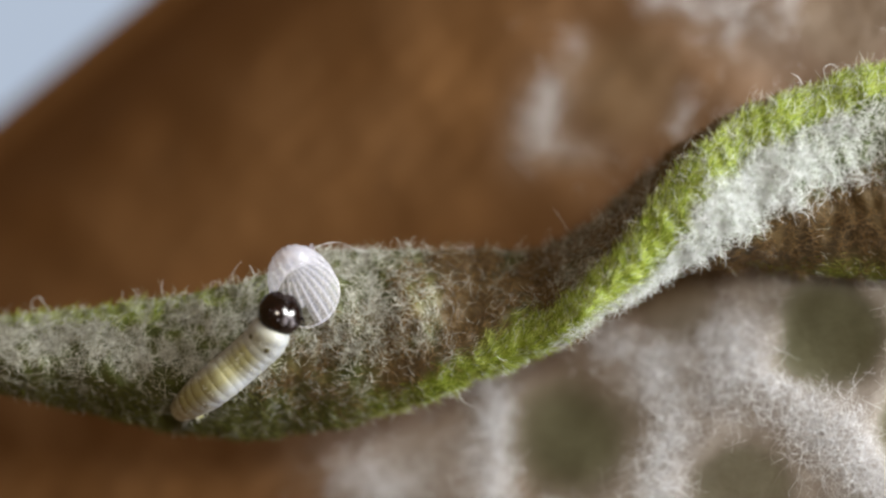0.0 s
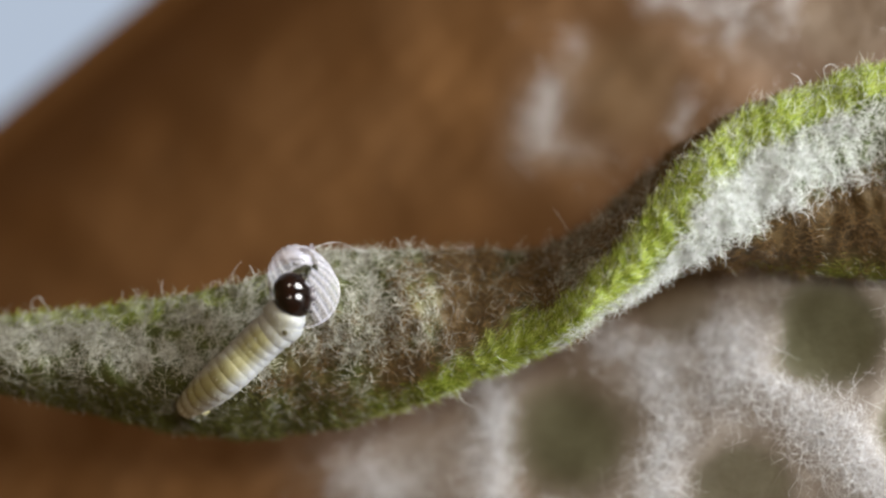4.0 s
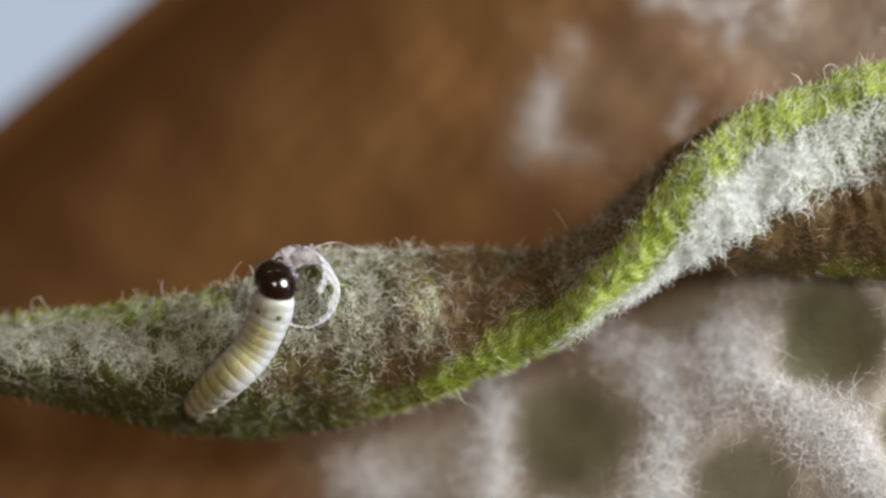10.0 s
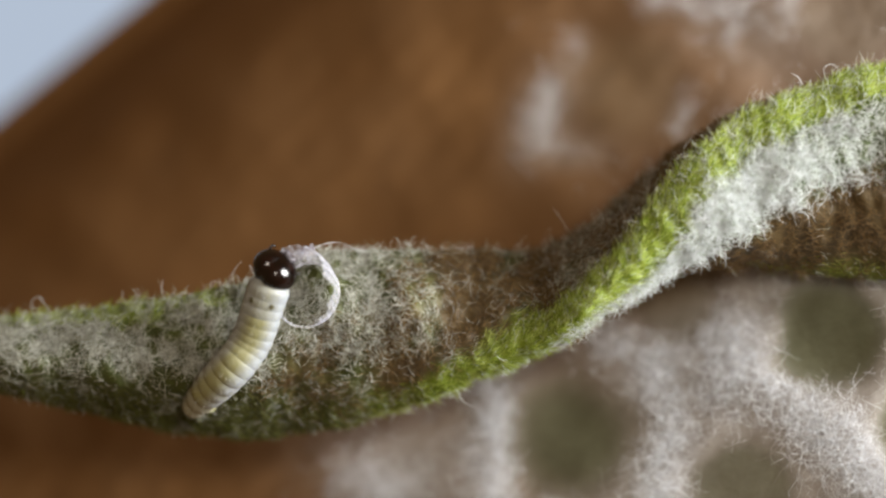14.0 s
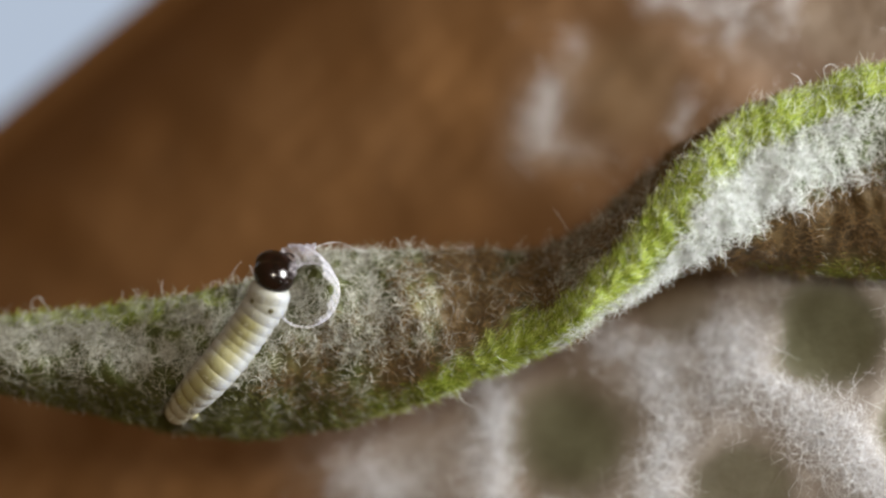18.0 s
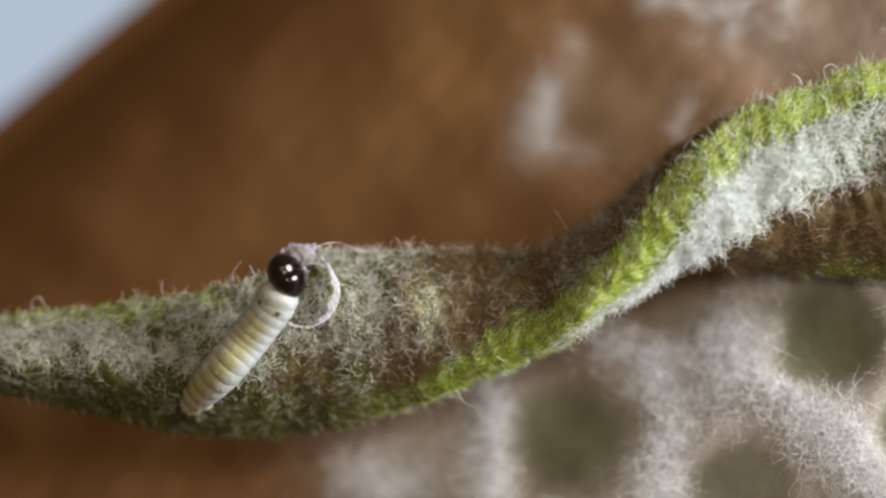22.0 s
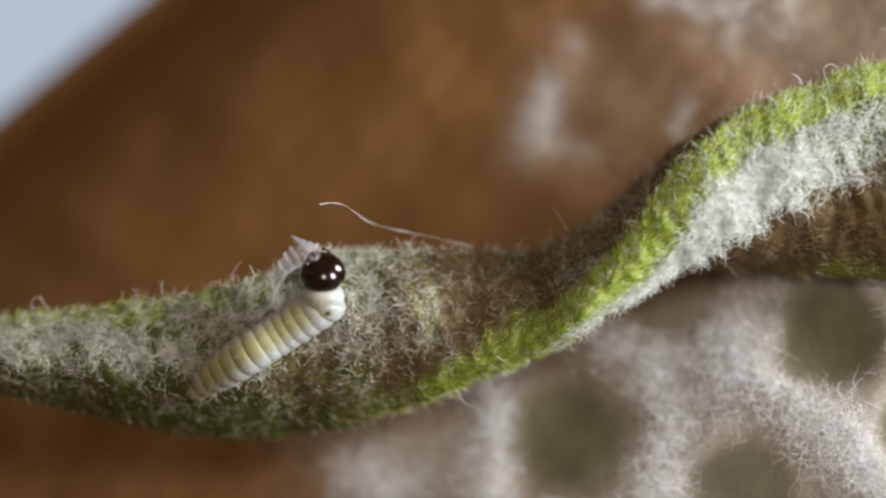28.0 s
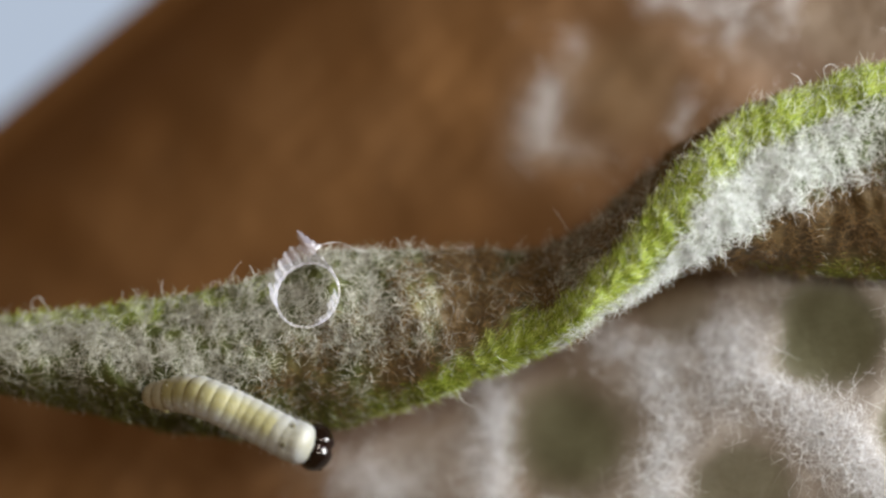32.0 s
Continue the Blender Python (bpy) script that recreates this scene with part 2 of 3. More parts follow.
L = leaf_points()
L[..., 2] += 0.035 * ripple(L[..., 0], L[..., 1], 130, 3) + 0.018 * ripple(L[..., 0], L[..., 1], 45, 4)
L[..., 1] += 3.0 * ripple(L[..., 0], L[..., 1], 90, 5)
LP = places(L[..., 0], L[..., 1], L[..., 2])
leaf = new("woolly_leaf")
tagged(leaf, "narrow twisted green leaf matted with white woolly hairs", "leaf")
me = mesh("blade", LP.reshape(-1, 3), grid_faces(N_ALONG, LP.shape[1], True)[:, ::-1])
across = np.arange(LP.shape[1])
run = np.concatenate([np.zeros((N_ALONG, 1)), np.cumsum(np.linalg.norm(np.diff(LP, axis=1), axis=2), 1)], 1) / MM * 200
run = run - run[:, N_FACE - 1:N_FACE] + 9 * ripple(L[..., 0], L[..., 1], 60, 6)
turned = np.clip((A[:, 0] - 950) / 200, 0, 1)[:, None]      # where the leaf has twisted, the green band lies past the crest


def soft_step(x):
    x = np.clip(x, 0, 1)
    return x * x * (3 - 2 * x)


bank = np.exp(-((A[:, :1] - 1090) / 110) ** 2)      # there the green band lies further over
rim = soft_step((run + 84 - 34 * turned + 4 * bank) / 45) * soft_step((110 - 10 * turned + 30 * bank - run) / 50)
mossy = rim.copy()
# bright margin colour is cut back where the edge turns under into shade
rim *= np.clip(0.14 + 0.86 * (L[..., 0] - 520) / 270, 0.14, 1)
rim += 1.0 * np.exp(-(across / 6.0) ** 2)[None, :] * np.clip((500 - L[..., 0]) / 300, 0, 1)
widen = np.clip((A[:, :1] - 1330) / 240, 0, 1)
rim += 0.45 * np.exp(-((across - N_FACE - N_UNDER + 1) / 3.0) ** 2)[None, :] * np.clip((L[..., 0] - 1260) / 120, 0, 1)
felted = soft_step((run - 50 * turned - 30 * bank - 5) / 60) * soft_step((95 + 120 * turned + 40 * widen - run) / 75) * (across >= N_FACE) * turned * (1 - 0.8 * widen)
me.attributes.new("felted", "FLOAT", "POINT").data.foreach_set("value", felted.astype(np.float32).ravel())
me.attributes.new("margin", "FLOAT", "POINT").data.foreach_set("value", np.clip(rim, 0, 1).astype(np.float32).ravel())
part("blade", me, LEAF, leaf)

# normals and areas of the blade, to root the hairs
du, dv = np.gradient(LP, axis=0), np.gradient(LP, axis=1)
NORM = unit(np.cross(dv, du))
AREA = np.linalg.norm(np.cross(du, dv), axis=-1)
FRONT = N_FACE + N_UNDER


def root(count, weight, seed):
    rng = np.random.default_rng(seed)
    w = (AREA * weight)[:-1, :FRONT]
    pick = rng.choice(w.size, count, p=(w / w.sum()).ravel())
    i, j = pick // FRONT, pick % FRONT
    fi, fj = rng.random((count, 1)), rng.random((count, 1))
    j2 = np.minimum(j + 1, LP.shape[1] - 1)
    p = (LP[i, j] * (1 - fi) + LP[i + 1, j] * fi) * (1 - fj) + (LP[i, j2] * (1 - fi) + LP[i + 1, j2] * fi) * fj
    return p, NORM[i, j], unit(du[i, j]), rng


clump = np.clip(0.40 + 0.95 * ripple(L[..., 0], L[..., 1], 36, 8) + 0.5 * ripple(L[..., 0], L[..., 1], 120, 9), 0.02, 2.2)
in_view = ((L[..., 0] > -120) & (L[..., 0] < 1700)).astype(float)
shy = soft_step((run - 60 - 110 * turned) / 60) * (across >= N_FACE)      # thinner, browner wool in the fold of the underside; the brown also carries its shade
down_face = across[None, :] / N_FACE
# masks for the painted shade: the hollow, and the lower part of the face
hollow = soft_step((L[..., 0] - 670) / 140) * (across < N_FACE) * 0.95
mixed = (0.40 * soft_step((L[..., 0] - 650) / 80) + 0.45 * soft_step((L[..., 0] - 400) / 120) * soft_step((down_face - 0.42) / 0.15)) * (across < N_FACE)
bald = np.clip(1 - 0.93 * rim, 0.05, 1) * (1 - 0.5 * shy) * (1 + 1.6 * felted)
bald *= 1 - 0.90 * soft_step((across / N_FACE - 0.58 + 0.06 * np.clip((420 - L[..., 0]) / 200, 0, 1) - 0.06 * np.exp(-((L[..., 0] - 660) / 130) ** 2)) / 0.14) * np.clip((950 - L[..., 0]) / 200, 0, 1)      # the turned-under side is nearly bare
shade_tan = np.clip(shy + np.maximum(hollow, mixed) * (1 + 0.5 * ripple(L[..., 0], L[..., 1], 120, 10)), 0, 1)


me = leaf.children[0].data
me.attributes.new("shade_tan", "FLOAT", "POINT").data.foreach_set("value", shade_tan.astype(np.float32).ravel())


def matted(name, count, weight, seed, material, label, long=(0.06, 0.18), thick=0.0027, curl=0.6, rise=0.45, steps=6):
    """Hairs that lie on the blade in curls, some a little above the others."""
    p, nrm, tan, rng = root(count, weight, seed)
    flat = np.cross(nrm, unit(rng.normal(size=p.shape)))
    aim = unit(flat) + nrm * rng.uniform(0.0, rise, (count, 1))
    p = p + nrm * rng.uniform(0.0, 0.035, (count, 1)) * MM
    me = strands(name, p, aim, rng.uniform(*long, count) * MM, thick * MM, steps, curl, seed + 1, nrm)
    part(name, me, material, leaf, label)["kind"] = "stuff"


smooth_side = np.where((across[None, :] >= N_FACE) & (A[:, :1] < 960), 0.04, 1.0)
in_view = in_view * smooth_side
left_end = soft_step((420 - L[..., 0]) / 300)
toward_hollow = 1 - 0.94 * soft_step((L[..., 0] - 690) / 120) + 1.2 * np.exp(-((L[..., 0] - 1050) / 70) ** 2)
wool_weight = (0.04 + clump) * (1 - 0.35 * np.exp(-((L[..., 0] - 700) / 90) ** 2) * (down_face < 0.35) + 1.2 * np.exp(-((L[..., 0] - 690) / 110) ** 2) * soft_step((down_face - 0.38) / 0.12)) * (1 + 0.6 * left_end) * toward_hollow * in_view * bald * (1 - 0.7 * shade_tan) * (1 - felted)
matted("wool_mat", 15000, wool_weight, 11, WOOL, "matted curly white hairs", (0.06, 0.15), 0.0027, 0.52, 0.34, 5)
matted("fine_wool", 3500, wool_weight, 12, WOOL, "fine short white hairs under the mat", (0.05, 0.12), 0.0020, 0.45, 0.2, 4)
matted("white_felt", 8500, in_view * felted * np.clip(clump, 0.3, 1.4) * (1 - 0.55 * soft_step((L[..., 0] - 1290) / 210)), 21, WHITE, "dense white felt along the fold", (0.08, 0.22), 0.0028, 0.5, 0.25)
# these hairs are brown to imitate shade in the hollow and folds
matted("tan_wool", 20000, clump * in_view * shade_tan * np.clip(1 - rim, 0.05, 1) * np.where(down_face > 0.75, 0.4, 1.0), 17, SHADE_TAN, "thin hairs in the folds, tan for the shade there", (0.05, 0.14), 0.0026, 0.45, 0.6, 4)
matted("hollow_hairs", 1300, in_view * hollow * soft_step((down_face - 0.12) / 0.3) * np.clip(1 - rim, 0.05, 1) * np.clip(clump, 0.05, 2) ** 1.5, 23, WOOL, "loose pale hairs in the hollow", (0.06, 0.15), 0.0021, 0.28, 0.8)
p, nrm, tan, rng = root(16000, (in_view > 0) * np.clip(np.maximum(rim, 0.15 * mossy), 0, 1) ** 1.3, 13)
aim = nrm * rng.uniform(0.05, 0.55, (len(p), 1)) + tan + np.array([0.0, 0.0, 0.25]) + unit(rng.normal(size=p.shape)) * 0.45
part("margin_down", strands("margin_down", p, aim, rng.uniform(0.05, 0.13, len(p)) * MM, 0.0031 * MM, 4, 0.28, 14), DOWN, leaf, "short yellowish green hairs combed along the margin")["kind"] = "stuff"
# hairs in the darkened down paint the shade of the turned-under edge
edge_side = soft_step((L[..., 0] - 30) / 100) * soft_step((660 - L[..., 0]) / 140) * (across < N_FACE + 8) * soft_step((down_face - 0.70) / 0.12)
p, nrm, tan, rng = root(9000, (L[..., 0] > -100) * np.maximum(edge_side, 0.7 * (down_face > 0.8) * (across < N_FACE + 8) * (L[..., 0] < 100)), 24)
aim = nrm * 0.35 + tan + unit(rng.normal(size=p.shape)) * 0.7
part("edge_moss", strands("edge_moss", p, aim, rng.uniform(0.05, 0.13, len(p)) * MM, 0.0028 * MM, 4, 0.4, 25), SHADE_DOWN, leaf, "green hairs of the turned-under edge, darkened for its shade")["kind"] = "stuff"
p, nrm, tan, rng = root(1500, (in_view > 0) * np.clip(rim, 0, 1), 18)
aim = nrm * 0.5 + tan + unit(rng.normal(size=p.shape)) * 0.7
part("margin_hairs", strands("margin_hairs", p, aim, rng.uniform(0.06, 0.14, len(p)) * MM, 0.0026 * MM, 5, 0.35, 19), WHITE, leaf, "scattered white hairs over the green margin")["kind"] = "stuff"
# a fringe along the turned-under edge, in the down darkened for shade
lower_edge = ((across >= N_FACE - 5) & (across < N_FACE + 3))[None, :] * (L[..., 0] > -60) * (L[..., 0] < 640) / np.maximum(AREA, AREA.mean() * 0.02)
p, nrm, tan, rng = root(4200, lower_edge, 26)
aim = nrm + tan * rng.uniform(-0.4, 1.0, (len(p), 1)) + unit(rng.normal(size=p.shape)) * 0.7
part("edge_fringe", strands("edge_fringe", p, aim, rng.uniform(0.04, 0.10, len(p)) * MM, 0.0027 * MM, 4, 0.45, 27), SHADE_DOWN, leaf, "short green fringe of the lower edge, darkened for its shade")["kind"] = "stuff"
edge = np.zeros_like(in_view)
edge[:, :3] = 1
edge[:, N_FACE - 6:N_FACE + 3] = np.clip((A[:, :1] - 1100) / 100, 0, 1)
edge[:, :12] += 0.8 * np.exp(-((A[:, :1] - 1060) / 90) ** 2)
p, nrm, tan, rng = root(1700, in_view * edge, 15)
aim = nrm + unit(rng.normal(size=p.shape)) * 0.6
part("stray_hairs", strands("stray_hairs", p, aim, rng.uniform(0.05, 0.12, len(p)) * rng.choice([1.0, 1.0, 1.0, 1.0, 1.8], len(p)) * MM, 0.0028 * MM, 7, 0.38, 16), WOOL, leaf, "loose pale hairs along the edge")["kind"] = "stuff"

# ---- the felted leaf behind ----
PITS = [(1470, 592, 98, 1), (1010, 775, 100, 1), (1315, 872, 88, 0.8), (1195, 528, 72, 0.4), (1105, 150, 95, 0.2), (1500, 30, 85, 0.2), (1640, 760, 90, 1), (1180, 1000, 90, 1), (1680, 420, 80, 1)]


def felt_depth(u, v):
    return 0.45 + 2.7 * (1400 - u) / 1000 + 1.7 * (700 - v) / 700


def pit_of(u, v, tinted=False):
    total = np.zeros_like(u)
    for pu, pv, pr, green in PITS:
        r = np.hypot(u - pu, v - pv) * (1 + 0.06 * ripple(u, v, 160, int(pu)))
        total = np.maximum(total, (green if tinted else 1) / (1 + np.exp(np.clip((r - pr) / (pr * (0.14 if pu < 1250 else 0.08)), -30, 30))))
    return total


def wool_of(u, v):
    x = (u - 900) / 520 + 1.1 * (v - 620) / 420 + 0.30 * ripple(u, v, 420, 21)
    patch = 0.4 * np.exp(-(((u - 1120) / 150) ** 2 + ((v - 590) / 70) ** 2)) + 0.6 * np.exp(-(((u - 955 - 0.3 * (215 - v)) / 48) ** 2 + ((v - 205) / 75) ** 2)) + 0.35 * np.exp(-(((u - 1010 - 0.25 * (v - 270)) / 70) ** 2 + ((v - 268) / 30) ** 2)) + 0.25 * np.exp(-(((u - 1205) / 25) ** 2 + ((v - 215) / 40) ** 2)) + 0.8 * np.exp(-(((u - 870) / 50) ** 2 + ((v - 790) / 110) ** 2)) + 0.75 * np.exp(-(((u - 710) / 150) ** 2 + ((v - 820) / 90) ** 2)) + 0.3 * np.exp(-(((u - 1320) / 110) ** 2 + ((v - 40) / 60) ** 2))
    return np.clip(np.clip(x, 0, 1) + patch + 0.16 * np.clip((u - 850) / 500, 0, 1) + 0.30 * np.clip((u - 1250) / 350, 0, 1), 0, 1)


# strands of cobwebby wool run between the hollows: from, to, half width
WEBS = [((1255, 590), (1400, 700), 44, 1), ((1400, 700), (1570, 870), 50, 1), ((1172, 610), (1178, 900), 36, 1), ((1080, 610), (1190, 625), 28, 0.6),
        ((872, 700), (880, 900), 26, 1), ((1350, 640), (1265, 700), 26, 0.6), ((640, 850), (700, 900), 40, 0.6), ((1640, 560), (1620, 900), 40, 1),
        ((968, 160), (955, 220), 18, 0.42), ((955, 245), (1015, 268), 18, 0.10), ((1030, 70), (1000, 130), 16, 0.3), ((1150, 5), (1300, 20), 20, 0.4), ((1300, 20), (1290, 60), 16, 0.4), ((1220, 170), (1200, 230), 16, 0.35), ((1390, 10), (1420, 40), 18, 0.4)]


def web_of(u, v):
    total = np.zeros_like(u)
    u, v = u + 14 * ripple(u, v, 150, 37), v + 14 * ripple(u, v, 150, 38)
    for (au, av), (bu, bv), half, thick in WEBS:
        w = np.clip(((u - au) * (bu - au) + (v - av) * (bv - av)) / ((bu - au) ** 2 + (bv - av) ** 2), 0, 1)
        total = np.maximum(total, thick * np.exp(-((u - au - w * (bu - au)) ** 2 + (v - av - w * (bv - av)) ** 2) / half ** 2))
    return total * np.clip(1 - 1.6 * pit_of(u, v), 0, 1)


S, Wd = np.meshgrid(np.arange(-1950, 960, 10.0), np.arange(0, 2150, 10.0), indexing="ij")
FU = 250 - S * 0.758 + Wd * 0.652
FV = 0 + S * 0.652 + Wd * 0.758
bend = -9 * np.sin(S / 260.0) * np.exp(-Wd / 250)
FU, FV = FU + bend * 0.65, FV + bend * 0.76
wool = wool_of(FU, FV)
FD = felt_depth(FU, FV) + 0.05 * pit_of(FU, FV, True) + 0.03 * ripple(FU, FV, 260, 22) + 0.004 * ripple(FU, FV, 80, 23) + 3.2 * np.exp(-Wd / 110)
front = places(FU, FV, FD)
rows, cols = FU.shape
rearp = places(FU, FV, felt_depth(FU, FV) + 2.0)
verts = np.concatenate([front.reshape(-1, 3), rearp.reshape(-1, 3)])
f = grid_faces(rows, cols)
n = rows * cols
loop = np.concatenate([np.arange(cols), np.arange(1, rows) * cols + cols - 1, (rows - 1) * cols + np.arange(cols - 2, -1, -1), np.arange(rows - 2, 0, -1) * cols])
skirt = np.stack([loop, np.roll(loop, -1), np.roll(loop, -1) + n, loop + n], -1)
felt = new("felted_leaf")
tagged(felt, "large brown felted leaf with round green hollows and white wool", "leaf", kind="structure")
me = mesh("felt_sheet", verts, np.concatenate([f, f[:, ::-1] + n, skirt]))
for name, value in (("pit", pit_of(FU, FV, True)), ("wool", wool), ("web", 0.8 * web_of(FU, FV))):
    me.attributes.new(name, "FLOAT", "POINT").data.foreach_set("value", np.concatenate([value.ravel(), value.ravel()]).astype(np.float32))
part("felt_sheet", me, FELT, felt)

rng = np.random.default_rng(31)
u, v = rng.uniform(420, 1640, 150000), rng.uniform(-40, 940, 150000)
pits_here = np.clip(1.1 - 2.2 * pit_of(u, v), 0, 1)
keep = rng.random(len(u)) < np.clip(0.9 * web_of(u, v) * np.clip(0.65 + 0.7 * ripple(u, v, 46, 33), 0.08, 1) + 0.10 * wool_of(u, v) ** 1.5 * np.clip(0.5 + 0.8 * ripple(u, v, 120, 36), 0.05, 1), 0, 1) * pits_here
u, v = u[keep][:8000], v[keep][:8000]
p = places(u, v, felt_depth(u, v) + 0.02 - 0.3 * rng.random(len(u)) ** 2)
aim = unit(rng.normal(size=p.shape)) + np.array([0.1, -0.7, 0.1])
part("felt_wool", strands("felt_wool", p, aim, rng.uniform(0.12, 0.40, len(p)) * MM, 0.0020 * MM, 7, 0.75, 34), FELT_WOOL, felt, "white cobwebby wool between the hollows")["kind"] = "stuff"

# pale bright distance past the edge of the felted leaf, a sheet that glows by itself
m = Nodes("pale_distance_glow")
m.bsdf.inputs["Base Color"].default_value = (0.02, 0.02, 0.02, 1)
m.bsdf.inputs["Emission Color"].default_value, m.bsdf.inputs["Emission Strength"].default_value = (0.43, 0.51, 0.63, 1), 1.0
X = 60 * MM
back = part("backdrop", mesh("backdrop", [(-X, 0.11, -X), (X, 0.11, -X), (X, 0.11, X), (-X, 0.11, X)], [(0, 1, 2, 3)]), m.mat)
tagged(back, "pale blue grey out of focus distance", "backdrop", kind="structure")


# ---- the egg shell ----
# A ribbed dome glued to the leaf by its base ring; its axis leans up and to the side.
SPOT_U, SPOT_V = 545, 524
under_egg = np.argmin(np.hypot(L[:, :N_FACE, 0] - SPOT_U, L[:, :N_FACE, 1] - SPOT_V))
EGG = place(SPOT_U, SPOT_V, float(L[:, :N_FACE, 2].ravel()[under_egg]) - 0.21)
EGG_R, EGG_H = 0.295, 0.62
AXIS = Vector((-0.17, -0.496, 0.33)).normalized()
RIGHT = Vector((1, 0, 0.1)).normalized()
UPWARD = Vector((0, 0, 1))
SECTORS, TIERS = 22, 9
egg = new("egg_shell")
egg.location = EGG
tagged(egg, "ribbed pearly white egg shell, eaten open by the hatchling", "egg shell")


def egg_point(angle, rise, lift=0.0):
    """On the shell: angle round the base (0 to the right, 90 degrees up the leaf), rise 0 at the base to 1 at the tip."""
    r = EGG_R * (1 - 0.06 * (1 - rise) ** 6) * max(1 - rise ** 2.2, 0.0) ** 0.5
    rib = 1 + 0.045 * (max(0.0, math.cos(angle * SECTORS)) ** 2 - 0.3) * min(1.0, r / 0.15)
    r = r * rib + lift
    return (AXIS * (rise * EGG_H) + RIGHT * (math.cos(angle) * r) + UPWARD * (math.sin(angle) * r)) * MM


def egg_panel(i, k):
    """One panel between two grooves, with its rib along the middle. Returns its mesh about its own centre, that centre, its bearing and its height."""
    na, nr = 8, 3
    a0 = (i - 0.5) / SECTORS * 2 * math.pi
    outer, inner = [], []
    for ir in range(nr + 1):
        for ia in range(na + 1):
            a, r = a0 + ia / na * 2 * math.pi / SECTORS, (k + ir / nr) / TIERS
            outer.append(egg_point(a, r ** 0.9)), inner.append(egg_point(a, r ** 0.9, -0.004))
    centre = sum(outer, Vector()) / len(outer)
    n = len(outer)
    f = grid_faces(nr + 1, na + 1)
    c = na + 1
    loop = list(range(c)) + [q * c + na for q in range(1, nr + 1)] + [nr * c + q for q in range(na - 1, -1, -1)] + [q * c for q in range(nr - 1, 0, -1)]
    loop = np.array(loop)
    # the rim has corners of its own, so that the shell stays smooth across panels
    k2 = np.arange(len(loop)) + 2 * n
    skirt = np.stack([k2, k2 + len(loop), np.roll(k2, -1) + len(loop), np.roll(k2, -1)], -1)
    edge_pts = [outer[q] for q in loop] + [inner[q] for q in loop]
    me = mesh("shell_panel", [q - centre for q in outer + inner + edge_pts], np.concatenate([f, f[:, ::-1] + n, skirt]))
    me.materials.append(MEMBRANE)
    me.materials.append(RIB)
    for q in range(nr):
        for w in (2, 3, 4, 5):
            me.polygons[q * na + w].material_index = 1
    return me, centre, math.degrees(a0 + math.pi / SECTORS) % 360, ((k + 0.5) / TIERS) ** 0.9


def eaten_at(bearing, rise):
    """When a panel is bitten off (99: left over, -1: gone before), from its bearing and height on the shell."""
    ragged = 1.4 * math.sin(bearing * 0.37 + rise * 9)
    if 203 < bearing < 283:
        return (-1 if rise < 0.45 else 0.9 + ragged * 0.3) if rise > 0.05 else 99
    if rise > 0.74:
        return 9.3 + ragged if 60 < bearing < 175 else 2.8 + ragged
    if bearing >= 283:
        return 3.9 + 0.5 * ragged if rise > 0.55 else (10.5 if bearing > 325 else 5.0) + 0.6 * ragged if rise > 0.30 else 9.4 + 0.5 * ragged if rise > 0.1 and bearing < 325 else 99
    if bearing < 60:
        return 5.0 + ragged * 0.4 if rise > 0.70 else 9.6 + ragged * 0.4 if rise > 0.56 else 20.8 if rise > 0.42 else 27.2 if rise > 0.64 - 0.0068 * abs(bearing - 96) else 99
    if bearing < 122:
        return 22.3 if rise > 0.64 - 0.0068 * abs(bearing - 96) else 99
    if bearing < 172:
        return 12.6 if rise > 0.42 else 17.6 if rise > 0.64 - 0.0068 * abs(bearing - 96) else 99
    return 7.4 + ragged * 0.5 if rise > 0.42 else 99


panels = []
for i in range(SECTORS):
    for k in range(TIERS):
        me, c, bearing, rise = egg_panel(i, k)
        when = eaten_at(bearing, rise)
        if when < 0:
            continue
        ob = part("shell_panel", me, None, egg)
        ob.location = c
        if when < 90:
            panels.append((ob, c, when))

# a torn flap at the top, which lifts as the shell is eaten
blade = []
for q in range(13):
    w = q / 12
    for e in (-1, -0.4, 0.4, 1):
        half = (15 * (1 - w) ** 0.8 + 2.0) * (1 + 0.15 * math.sin(q * 2.1))
        blade.append(Vector((-50 * w / 200, -0.05 * (1 - e * e) - 0.03 * math.sin(w * 3), (e * half + 9 * w * w) / 200)) * MM)
flat = grid_faces(13, 4)
flap = part("torn_flap", mesh("torn_flap", blade + [q + Vector((0, 0.004, 0)) * MM for q in blade], np.concatenate([flat, flat[:, ::-1] + 52])), MEMBRANE, egg, "torn pointed shell flap")
FLAP = place(558, 448, -0.30) - EGG

# the ring by which the shell stays glued to the leaf
ring = []
for q in range(48):
    for w in range(6):
        a, b = q / 48 * 2 * math.pi, w / 6 * 2 * math.pi
        r = EGG_R * 0.955 + 0.008 * math.cos(b) * (1 + 0.3 * math.sin(a * 5))
        ring.append((RIGHT * (r * math.cos(a)) + UPWARD * (r * math.sin(a)) + AXIS * (0.012 + 0.008 * math.sin(b))) * MM)
f = grid_faces(49, 6, True) % (48 * 6)
part("base_ring", mesh("base_ring", ring, f), RIB, egg, "pale glued base ring")


# ---- the caterpillar ----
SEGMENTS = 15
caterpillar = new("caterpillar")
tagged(caterpillar, "tiny pale yellow hatchling caterpillar with a glossy black head", "caterpillar")


def lathe(profile, around=28, squash=1.0):
    verts = [(r * math.cos(q / around * 6.28319), r * math.sin(q / around * 6.28319) * squash, z) for z, r in profile for q in range(around)]
    return verts, grid_faces(len(profile), around, True)


